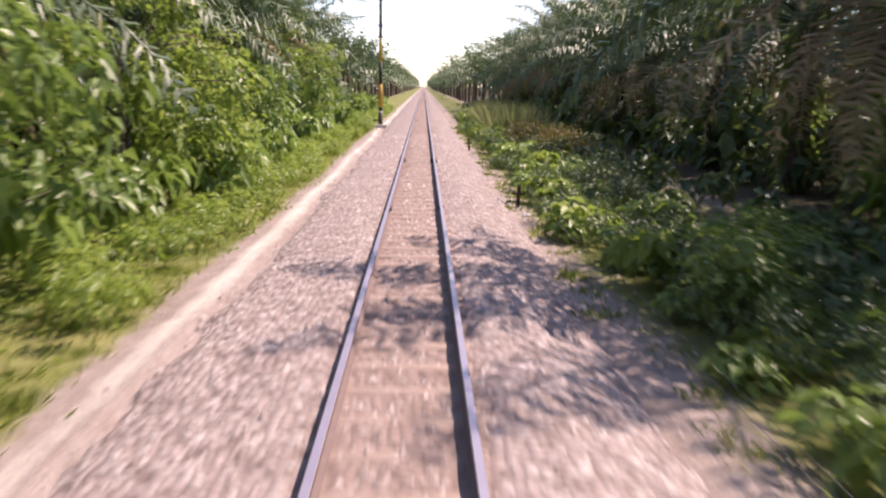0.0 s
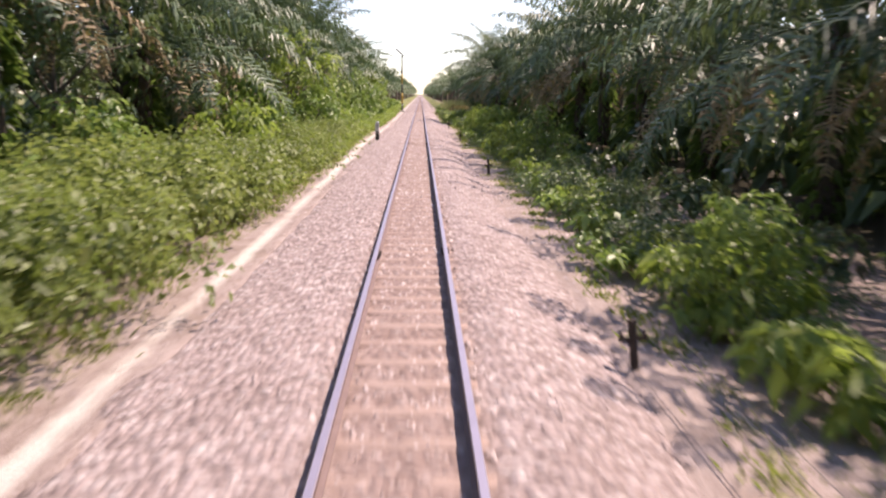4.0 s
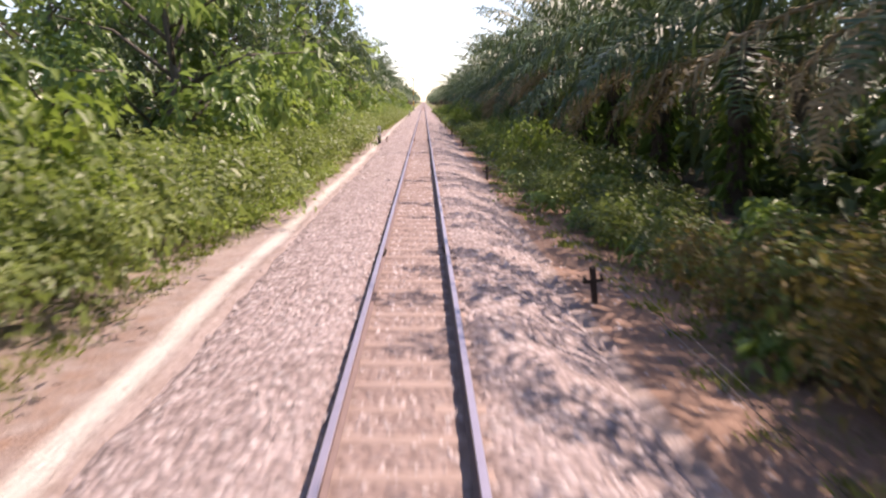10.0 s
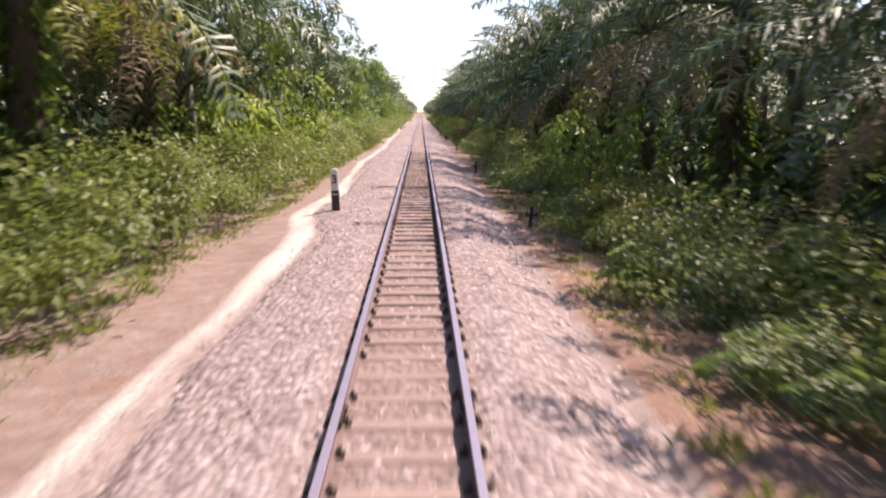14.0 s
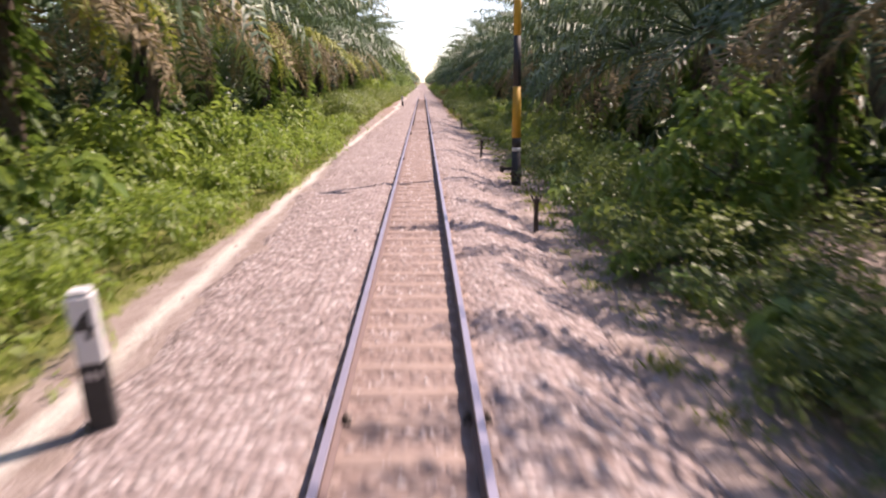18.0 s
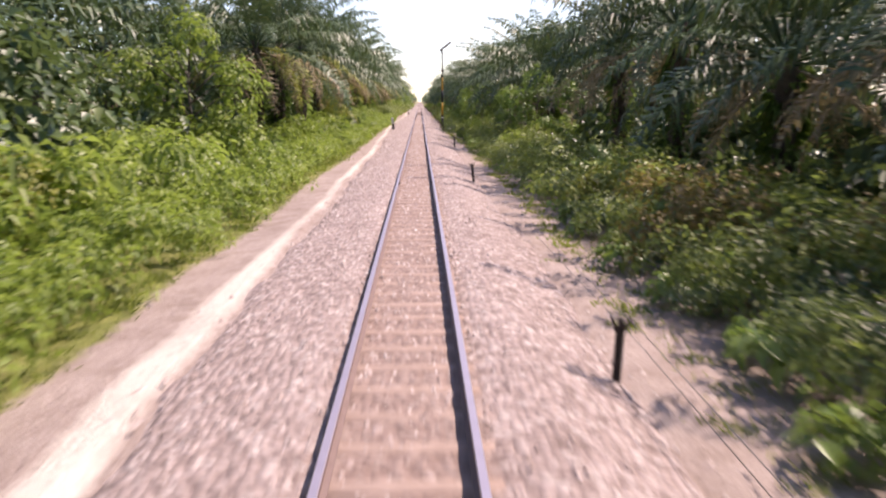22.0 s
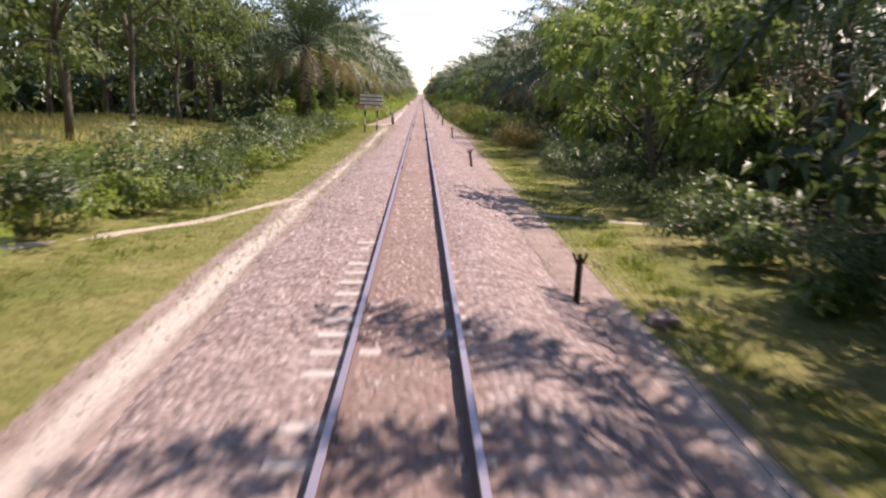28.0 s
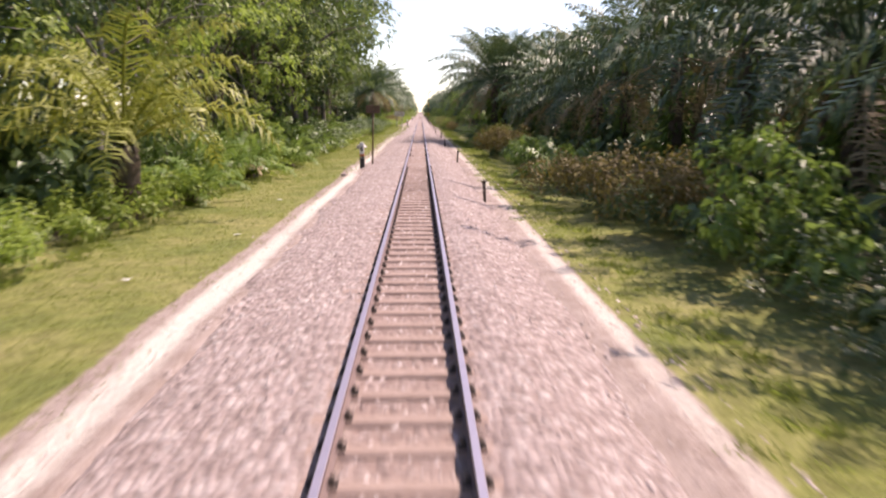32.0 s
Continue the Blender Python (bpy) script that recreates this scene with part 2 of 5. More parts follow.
def ground_material():
    """Soil, sand and thin grass by the masks that the ground sheet carries."""
    m, nt, b = base_mat("ground_soil_and_grass", 0.95)
    fine, wide = noise_tex(nt, 14, 5, 0.7), noise_tex(nt, 0.45, 4)
    soil = mix_col(nt, 0.5, ramp(nt, fine, ((0.3, (0.28, 0.205, 0.18)), (0.5, (0.46, 0.365, 0.33)), (0.7, (0.60, 0.50, 0.46)))),
                   ramp(nt, wide, ((0.3, (0.38, 0.295, 0.26)), (0.7, (0.52, 0.425, 0.39)))))
    grit = noise_tex(nt, 45, 3, 0.75)
    soil = mix_col(nt, 0.75, soil, ramp(nt, grit, ((0.36, (0.50, 0.47, 0.45)), (0.55, (1, 1, 1)))), "MULTIPLY")
    soil = mix_col(nt, 0.6, soil, ramp(nt, noise_tex(nt, 1.6, 4, 0.7), ((0.36, (0.66, 0.61, 0.56)), (0.56, (1, 1, 1)))), "MULTIPLY")
    clay = ramp(nt, fine, ((0.3, (0.23, 0.13, 0.09)), (0.7, (0.41, 0.26, 0.19))))
    sand = mix_col(nt, 0.5, ramp(nt, fine, ((0.3, (0.50, 0.43, 0.37)), (0.7, (0.80, 0.73, 0.66)))), (0.72, 0.65, 0.585))
    grass = mix_col(nt, 0.5, ramp(nt, fine, ((0.28, (0.08, 0.10, 0.02)), (0.5, (0.25, 0.27, 0.06)), (0.72, (0.44, 0.42, 0.15)))),
                    ramp(nt, wide, ((0.34, (0.12, 0.17, 0.035)), (0.48, (0.25, 0.26, 0.07)), (0.62, (0.42, 0.37, 0.17)))))
    grass = mix_col(nt, 0.7, grass, ramp(nt, noise_tex(nt, 3.2, 4, 0.7), ((0.36, (0.55, 0.52, 0.42)), (0.58, (1.0, 1.0, 1.0)), (0.72, (1.18, 1.14, 1.05)))), "MULTIPLY")
    grass = mix_col(nt, 0.6, grass, ramp(nt, grit, ((0.36, (0.48, 0.5, 0.42)), (0.56, (1, 1, 1)))), "MULTIPLY")
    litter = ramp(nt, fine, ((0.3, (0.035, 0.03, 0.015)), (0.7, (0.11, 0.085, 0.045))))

    mid = noise_tex(nt, 2.6, 4, 0.65)
    avg = nt.nodes.new("ShaderNodeMath")
    avg.operation = "MULTIPLY_ADD"
    nt.links.new(mid, avg.inputs[0])
    avg.inputs[1].default_value = 0.6
    part_fine = nt.nodes.new("ShaderNodeMath")
    part_fine.operation = "MULTIPLY"
    nt.links.new(fine, part_fine.inputs[0])
    part_fine.inputs[1].default_value = 0.4
    nt.links.new(part_fine.outputs[0], avg.inputs[2])
    ragged = avg.outputs[0]

    def mask(name, low=0.35, high=0.62):
        a = nt.nodes.new("ShaderNodeAttribute")
        a.attribute_name = name
        ad = nt.nodes.new("ShaderNodeMath")
        ad.operation = "MULTIPLY_ADD"
        nt.links.new(ragged, ad.inputs[0])
        ad.inputs[1].default_value = 1.1
        sub = nt.nodes.new("ShaderNodeMath")
        sub.operation = "SUBTRACT"
        nt.links.new(a.outputs["Fac"], sub.inputs[0])
        sub.inputs[1].default_value = 0.55
        nt.links.new(sub.outputs[0], ad.inputs[2])
        return ramp(nt, ad.outputs[0], ((low, (0, 0, 0)), (high, (1, 1, 1))))
    col = mix_col(nt, mask("clay"), soil, clay)
    col = mix_col(nt, mask("grass"), col, grass)
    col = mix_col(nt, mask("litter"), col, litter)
    col = mix_col(nt, mask("sand", 0.3, 1.0), col, sand)
    nt.links.new(col, b.inputs["Base Color"])
    bump(nt, fine, 0.8, 0.06, b)
    return m


SAND = surface("trodden_sand", (0.40, 0.34, 0.25), (0.62, 0.55, 0.46), 2.5, 30, 0.95, 0, 0.01, 0.4)
BALLAST, STONES, GROUND = ballast_material(), stone_material(), ground_material()

# ---- mesh helpers ----
rng = np.random.default_rng(7)


def mesh_np(name, verts, faces, material):
    """A mesh from an array of points and an array of faces that all have the same number of corners."""
    verts, faces = np.asarray(verts, np.float32).reshape(-1, 3), np.asarray(faces, np.int32)
    me = bpy.data.meshes.new(name)
    k = faces.shape[1]
    me.vertices.add(len(verts))
    me.vertices.foreach_set("co", verts.ravel())
    me.loops.add(faces.size)
    me.loops.foreach_set("vertex_index", faces.ravel())
    me.polygons.add(len(faces))
    me.polygons.foreach_set("loop_start", np.arange(0, faces.size, k, dtype=np.int32))
    me.update(calc_edges=True)
    me.validate()
    me.materials.append(material)
    return me


def part(name, shape, material, parent, label=""):
    """Link a bmesh or mesh as one part under a thing or a part."""
    if isinstance(shape, bmesh.types.BMesh):
        me = bpy.data.meshes.new(name)
        shape.to_mesh(me)
        shape.free()
        me.materials.append(material)
    else:
        me = shape
    ob = new(name, me)
    ob.parent = parent
    return tagged(ob, label)


def thing(name, m, label, category, group="", kind=""):
    ob = new(name)
    ob.empty_display_size = 0.2
    ob.matrix_basis = m
    return tagged(ob, label, category, group, kind)


def box(bm, x0, x1, y0, y1, z0, z1, bevel=0.0, m=None):
    vs = [bm.verts.new((x, y, z)) for z in (z0, z1) for y in (y0, y1) for x in (x0, x1)]
    fs = [bm.faces.new([vs[i] for i in f]) for f in ((0, 2, 3, 1), (4, 5, 7, 6), (0, 1, 5, 4), (1, 3, 7, 5), (3, 2, 6, 7), (2, 0, 4, 6))]
    if m is not None:
        bmesh.ops.transform(bm, matrix=m, verts=vs)
    if bevel:
        es = list({e for f in fs for e in f.edges})
        bmesh.ops.bevel(bm, geom=es, offset=bevel, segments=1, affect="EDGES")
    return bm


def tube(bm, points, radii, sides=8, cap=True):
    """A tapered round bar along a line of points."""
    rings = []
    for i, p in enumerate(points):
        p = Vector(p)
        d = (Vector(points[min(i + 1, len(points) - 1)]) - Vector(points[max(i - 1, 0)])).normalized()
        a = d.orthogonal().normalized()
        c = d.cross(a)
        rings.append([bm.verts.new(p + radii[i] * (math.cos(k * math.tau / sides) * a + math.sin(k * math.tau / sides) * c)) for k in range(sides)])
    for r, s in zip(rings, rings[1:]):
        # match the two rings by their nearest corner
        o = min(range(sides), key=lambda k: (r[0].co - s[k].co).length)
        for k in range(sides):
            f = bm.faces.new((r[k], r[(k + 1) % sides], s[(k + 1 + o) % sides], s[(k + o) % sides]))
            f.smooth = True
    if cap:
        bm.faces.new(rings[0][::-1])
        bm.faces.new(rings[-1])
    return bm


def unit(v):
    return v / np.maximum(np.linalg.norm(v, axis=-1, keepdims=True), 1e-9)


def leaf_arrays(base, out, length, width, fold=0.25, droop=0.3, face=None):
    """Pointed leaves with a fold along the middle: four corners and two triangles a leaf. face: the way that the blades turn."""
    n = len(base)
    out = unit(out)
    if face is None:
        face = np.tile((0, 0, 1.0), (n, 1))
    side = unit(np.cross(out, face) + 1e-4)
    up = unit(np.cross(side, out))
    l, w = length[:, None], width[:, None]
    mid = base + out * l * 0.45
    v = np.stack([base, mid + side * w / 2 + up * w * fold, base + out * l - np.array((0, 0, 1.0)) * l * droop, mid - side * w / 2 + up * w * fold], 1)
    i = np.arange(n)[:, None] * 4
    f = np.concatenate([i + np.array([[0, 1, 2]]), i + np.array([[0, 2, 3]])], 1).reshape(-1, 3)
    return v.reshape(-1, 3), f


def join_arrays(pieces):
    vs, fs, k = [], [], 0
    for v, f in pieces:
        vs.append(v)
        fs.append(f + k)
        k += len(v)
    return np.concatenate(vs), np.concatenate(fs)


def rod(a, b, ra, rb):
    """A thin three-sided stick as arrays."""
    a, b = np.asarray(a, float), np.asarray(b, float)
    d = unit(b - a)
    p = unit(np.cross(d, (0.3, 0.5, 0.81)))
    q = np.cross(d, p)
    ring = [math.cos(k * math.tau / 3) * p + math.sin(k * math.tau / 3) * q for k in range(3)]
    v = np.array([a + ra * r for r in ring] + [b + rb * r for r in ring])
    f = np.array([[0, 1, 4], [0, 4, 3], [1, 2, 5], [1, 5, 4], [2, 0, 3], [2, 3, 5]])
    return v, f


def clump(n, radius, height, leaf, ratio, lobes=5, droop=0.3, bottom=0.0):
    """A dome of leaves in lobes, as arrays, standing on z = 0."""
    cen = np.stack([rng.normal(0, radius * 0.42, lobes), rng.normal(0, radius * 0.42, lobes), rng.uniform(0.35, 0.72, lobes) * height], 1)
    rad = rng.uniform(0.38, 0.62, lobes) * min(radius, height * 0.8)
    k = rng.integers(0, lobes, n)
    d = unit(rng.normal(0, 1, (n, 3)))
    d[:, 2] = np.where(d[:, 2] < -0.35, -d[:, 2], d[:, 2])
    p = cen[k] + d * rad[k][:, None] * rng.uniform(0.55, 1.08, (n, 1))
    p[:, 2] = np.maximum(p[:, 2], bottom + rng.uniform(0.02, 0.25, n) * height)
    face = unit(d + rng.normal(0, 0.4, (n, 3)) + np.array((0.25, 0, 0.75)))
    out = rng.normal(0, 1, (n, 3)) - np.array((0, 0, 0.5))
    out = unit(out - face * (out * face).sum(1, keepdims=True)) + face * 0.15
    s = leaf * rng.uniform(0.65, 1.3, n)
    return leaf_arrays(p, out, s, s * ratio, 0.12, droop, face)


def placed(arr, x, y, z, scale, turn, tall=1.0):
    v, f = arr
    c, s = math.cos(turn), math.sin(turn)
    w = np.stack([(v[:, 0] * c - v[:, 1] * s) * scale + x, (v[:, 0] * s + v[:, 1] * c) * scale + y, v[:, 2] * scale * tall + z], 1)
    return w, f


def stuff(name, pieces, material, label, category, cell=None):
    """Many plants that nobody could count, as one object."""
    v, f = join_arrays(pieces)
    return tagged(new(name, mesh_np(name, v, f, material)), label, category, kind="stuff")


# ---- lie of the land ----
Y_NEAR, Y_FAR = -600.0, 420.0


def wob(y, seed, step):
    return noise.noise(Vector((seed * 7.3, y / step, seed * 1.7)))


# the plan along the line: y and footpath; y and growth on the left; y and growth on the right
PATH_PLAN = np.array(((-600, -2.7), (-557, -2.84), (-537, -2.87), (-516, -2.75), (-482, -2.79), (-476, -2.79), (-441, -2.56), (-429, -2.39), (-412, -2.47), (-396, -2.51), (-378, -2.56), (-356, -2.61), (-341, -2.49), (-305, -2.98), 
        (-284, -3.17), (-261, -2.89), (-231, -2.51), (-216, -2.61), (-198, -2.96), (-181, -2.62), (-163, -2.79), (-146, -2.65), (-130, -2.65), (-111, -2.75), (-93, -2.79), (-45, -2.84), (-27, -2.98), (-10, -2.7), 
        (8, -2.54), (70, -2.57)))
LEFT_PLAN = np.array(((-600, -6.28), (-545.8, -6.56), (-530.8, -6.37), (-510.8, -6.09), (-481.8, -5.99), (-469.8, -5.23), (-440.8, -5.13), (-424.8, -4.85), (-408.8, -4.61), (-398.8, -4.37), (-391.8, -4.04), (-373.8, -3.94), (-355.8, -3.99), (-338.8, -3.75), 
        (-301.8, -3.94), (-283.8, -3.52), (-260.8, -3.99), (-228.8, -4.37), (-212.8, -3.99), (-195.8, -4.23), (-177.8, -3.66), (-160.8, -3.99), (-145.8, -3.42), (-126.8, -3.8), (-110.8, -3.85), (-104.8, -4.09), (-90.8, -3.66), (-38.8, -3.52), 
        (-20.8, -3.9), (-5.8, -3.53), (13.2, -3.42), (70, -3.42)))
RIGHT_PLAN = np.array(((-600, 4.2), (-550, 4.3), (-531, 3.8), (-511, 4.5), (-471, 4.2), (-440, 4.3), (-425, 4.0), (-409, 3.45), (-390, 3.25), (-376, 3.25), (-367, 3.5), (-354, 3.3), (-335, 3.5), (-320, 3.2), (-300, 2.95),
                       (-281, 3.35), (-260, 3.3), (-228, 3.2), (-210, 3.15), (-196, 3.65), (-172, 3.7), (-161, 3.6), (-154, 3.25), (-125, 3.35), (-107, 3.3), (-90, 3.38), (-44, 3.2), (-38, 3.6), (-23, 3.0), (-6, 3.5), (2, 3.35), (12, 2.8), (70, 3.0)))


def path_x(y):
    """The middle of the trodden footpath; it bends round the posts."""
    x = np.interp(y, PATH_PLAN[:, 0], PATH_PLAN[:, 1]) + 0.12 * wob(y, 1, 12) + 0.1 * wob(y, 2, 4) + 0.07 * wob(y, 3, 1.9)
    for p in POSTS:
        x = min(x, x - (x + 2.95) * math.exp(-((y - p - 0.5) / 3.0) ** 2))
    return x


def height(x, y):
    """Rails at 0; the bed falls to the cess and on to the verge."""
    a = abs(x)
    if x < 0:
        z = np.interp(a, (0, 1.25, 2.1, 2.6, 3.2, 5.0, 9.0, 30.0), (-0.2, -0.2, -0.23, -0.29, -0.34, -0.43, -0.45, -0.4))
    else:
        z = np.interp(a, (0, 1.25, 2.1, 3.2, 5.0, 9.0, 30.0), (-0.2, -0.22, -0.46, -0.52, -0.6, -0.55, -0.4))
    if x < -1.4:
        z += 0.19 * math.exp(-((y + 428) / 14) ** 2) * min(1.0, (-1.4 - x) / 0.6)
    if a > 2.4:
        z += min(1, (a - 2.4) / 3) * 0.16 * wob(y + x * 3, 5, 9)
    if x < -6.5 and -525 < y < -430:
        z += (1.35 * min(1.0, (-6.5 - x) / 7) + 0.5 * min(1.0, max(0.0, -13.5 - x) / 20)) * min(1.0, (y + 525) / 25, (-430 - y) / 15)
    return z


POSTS = (-23.2, -120.4, -219.8, -306.8, -423.0, -526.9)

# ---- ground ----
def smooth(a, b, v):
    t = min(1.0, max(0.0, (v - a) / (b - a)))
    return t * t * (3 - 2 * t)


def left_edge(y):
    """Where the growth begins beside the footpath."""
    return np.interp(y, LEFT_PLAN[:, 0], LEFT_PLAN[:, 1]) + 0.12 * wob(y, 8, 7) + 0.14 * wob(y, 9, 2.5)


def right_edge(y):
    return np.interp(y, RIGHT_PLAN[:, 0], RIGHT_PLAN[:, 1]) + 0.12 * wob(y, 11, 7) + 0.14 * wob(y, 12, 2.5)


def path_width(y):
    w = 0.13 + 0.06 * wob(y, 31, 14) + 0.05 * wob(y, 32, 3)
    return max(0.07, w + 0.14 * smooth(-45, -36, y) * smooth(-12, -22, y) + 0.3 * smooth(-232, -224, y) * smooth(-207, -214, y) + 0.26 * smooth(-418, -424, y) * smooth(-440, -434, y)
               + 0.16 * smooth(-466, -472, y) + 0.1 * smooth(-100, -110, y) * smooth(-210, -200, y) + 0.2 * smooth(-370, -378, y) * smooth(-400, -390, y))


def build_ground():
    xs = np.array([-900, -400, -180, -90, -50, -30, -20, -14, -10, -8, -6.8, -6, -5.4, -4.9, -4.5, -4.2, -3.9, -3.7, *np.arange(-3.6, -2.05, 0.1), -1.4, 0,
                   1.4, 2.1, 2.4, 2.5, 2.6, 2.7, 2.85, 3.0, 3.3, 3.6, 3.9, 4.3, 5, 6, 8, 11, 16, 24, 40, 90, 180, 400, 900], float)
    ys = np.concatenate([[-1500, -900, -700], np.arange(Y_NEAR, 80, 0.8), np.arange(80, Y_FAR, 6), [500, 700, 1100, 2000, 3600]])
    v, grass, clay, litter, sand = [], [], [], [], []
    for y in ys:
        le, re, px, pw = left_edge(y), right_edge(y), path_x(y), path_width(y)
        red = smooth(-55, -95, y) * smooth(-262, -235, y)
        lush_l = max(smooth(-50, -30, y), smooth(-262, -285, y), 0.35)
        lush_r = max(0.25, smooth(-412, -428, y), 0.7 * smooth(-62, -40, y))
        for x in xs:
            z = height(x, y) + (-0.08 if -2.3 < x < 2.15 else 0.0)
            v.append((x, y, z))
            g = 0.0
            if x < 0:
                g = lush_l * smooth(0.9, -0.2, x - le) + smooth(-419, -426, y) * smooth(px - 0.3, px - 0.75, x) * (0.75 if -445 < y < -424 else 1.0)
            else:
                g = max(lush_r * smooth(-0.7, 0.4, x - re), smooth(2.75, 3.15, x) * smooth(-436, -448, y))
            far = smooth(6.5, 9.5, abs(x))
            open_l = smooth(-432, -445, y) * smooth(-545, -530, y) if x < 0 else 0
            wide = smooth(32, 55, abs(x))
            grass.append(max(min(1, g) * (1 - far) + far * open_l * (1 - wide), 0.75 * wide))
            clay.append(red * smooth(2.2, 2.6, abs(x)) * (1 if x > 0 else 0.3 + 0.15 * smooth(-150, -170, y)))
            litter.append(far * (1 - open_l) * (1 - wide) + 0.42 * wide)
            sand.append((1.02 + 0.35 * wob(y, 33, 5) + 0.4 * wob(y, 34, 1.7)) * smooth(pw * 0.5 + 0.26, pw * 0.5 - 0.1, abs(x - px)) + (0.75 + 0.3 * wob(y, 42, 5)) * smooth(0.3, 0.05, abs(x - 2.76 - 0.12 * wob(y, 41, 6))) * smooth(-474, -484, y))
    nx, ny = len(xs), len(ys)
    i = (np.arange(ny - 1)[:, None] * nx + np.arange(nx - 1)[None]).reshape(-1, 1)
    me = mesh_np("ground", v, np.concatenate([i, i + 1, i + nx + 1, i + nx], 1), GROUND)
    for name, vals in (("grass", grass), ("clay", clay), ("litter", litter), ("sand", sand)):
        me.attributes.new(name, "FLOAT", "POINT").data.foreach_set("value", np.array(vals, np.float32))
    for p in me.polygons:
        p.use_smooth = True
    return tagged(new("ground", me), "reddish soil and thin grass beside the railway line", "ground", kind="structure")


def bed_level(y):
    """How far the stones cover the sleepers between the rails and at their ends."""
    open_bed = max(smooth(-236, -229, y) * smooth(-184, -198, y), smooth(-600, -590, y) * smooth(-526, -536, y), 0.4 * smooth(0.2, 0.45, wob(y, 24, 40)) * smooth(-70, -80, y))
    pale_run = max(smooth(-443, -441, y) * smooth(-427, -429, y), smooth(-488, -486, y) * smooth(-474, -476, y))
    return -0.166 - 0.024 * open_bed + 0.012 * wob(y, 26, 3) + 0.022 * pale_run, -0.13 - 0.055 * pale_run - 0.025 * open_bed


def build_ballast():
    xs = np.array([-3.0, -2.75, -2.55, -2.3, -2.1, -1.9, -1.6, -1.3, -1.1, -0.8, -0.62, -0.45, -0.2, 0, 0.2, 0.45, 0.62, 0.8, 1.1, 1.3, 1.6, 1.9, 2.1, 2.3, 2.55])
    ys = np.concatenate([np.arange(Y_NEAR, 60, 0.35), np.arange(60, Y_FAR, 4), [600, 1000, 1800]])
    v = []
    for y in ys:
        toe = -path_x(y) - 0.42
        wl, wr = 0.16 * wob(y, 21, 7) + 0.14 * wob(y, 23, 1.3), 0.16 * wob(y, 22, 6) + 0.14 * wob(y, 25, 1.1)
        bare, ends = bed_level(y)
        for x in xs:
            a = abs(x)
            if x < -1.2:
                a = 1.2 + (a - 1.2) * 0.95 / (toe - 1.2)
            e = a - (wl if x < 0 else wr) * smooth(1.2, 2.0, a)
            fall = (-0.16, -0.25, -0.45) if x < 0 else (-0.15, -0.45, -0.62)
            side_ends = -0.13 if x > 0 and y < -470 else ends
            z = np.interp(e, (0, 0.42, 0.64, 0.8, 1.25, 2.15, 2.4), (bare, bare - 0.012, -0.17, side_ends, *fall))
            if x < -1.4:
                z += 0.19 * math.exp(-((y + 428) / 14) ** 2) * min(1.0, (-1.4 - x) / 0.6)
            z += 0.018 * noise.noise(Vector((x * 3, y * 3, 0))) + 0.03 * noise.noise(Vector((x * 0.9, y * 0.5, 4))) * (a > 0.7)
            v.append((x, y, z))
    nx, ny = len(xs), len(ys)
    i = (np.arange(ny - 1)[:, None] * nx + np.arange(nx - 1)[None]).reshape(-1, 1)
    me = mesh_np("ballast_bed", v, np.concatenate([i, i + 1, i + nx + 1, i + nx], 1), BALLAST)
    for p in me.polygons:
        p.use_smooth = True
    return tagged(new("ballast_bed", me), "pinkish grey crushed stone bed under the track", "ballast", kind="structure")


def stone_field():
    """Loose stones on the bed, each a rough pointed lump."""
    n = 105000
    x = np.clip(rng.normal(-0.2, 1.65, n), -3.5, 3.2)
    y = rng.uniform(Y_NEAR + 20, 45, n)
    toe = np.array([-path_x(q) - 0.42 for q in y])
    e = np.where(x < -1.2, 1.2 + (np.abs(x) - 1.2) * 0.95 / (toe - 1.2), np.abs(x))
    lev = np.array([bed_level(q) for q in y])
    z = np.where(e < 0.53, lev[:, 0] - 0.01, np.where(x < 0, np.interp(e, (0.64, 0.8, 1.25, 2.15, 2.4), (-0.17, -0.14, -0.165, -0.25, -0.3)), np.interp(e, (0.64, 0.8, 1.25, 2.15, 2.4), (-0.17, -0.14, -0.155, -0.45, -0.5))))
    z = np.where((e > 0.6) & (e < 1.1), lev[:, 1] - 0.012, z)
    z = np.where(e > 2.2, [height(a, b) for a, b in zip(x, y)], z)
    keep = (np.abs(e - 0.53) > 0.09) & ((x > 0) | (e < 2.1) | ((rng.random(n) < 0.6 * np.exp(-np.maximum(e - 2.1, 0) / 0.3)))) 
    x, y, z = x[keep], y[keep], z[keep]
    n = len(x)
    s = rng.uniform(0.018, 0.044, n)
    s[rng.random(n) < 0.02] *= 1.5
    axes = np.array([(1, 0, -0.5), (0, 1, -0.5), (-1, 0, -0.5), (0, -1, -0.5), (0, 0, 0.7)], float)
    v = axes[None] * s[:, None, None] * rng.uniform(0.65, 1.35, (n, 5, 1)) + rng.normal(0, 0.2, (n, 5, 3)) * s[:, None, None]
    a = rng.uniform(0, math.tau, n)
    c, si = np.cos(a)[:, None], np.sin(a)[:, None]
    v = np.stack([v[..., 0] * c - v[..., 1] * si + x[:, None], v[..., 0] * si + v[..., 1] * c + y[:, None], v[..., 2] + (z + s * 0.3)[:, None]], 2)
    f = np.array([(0, 1, 4), (1, 2, 4), (2, 3, 4), (3, 0, 4)])
    f = (np.arange(n)[:, None, None] * 5 + f[None]).reshape(-1, 3)
    return tagged(new("ballast_stones", mesh_np("ballast_stones", v.reshape(-1, 3), f, STONES)), "loose pinkish grey ballast stones", "ballast stones", kind="stuff")


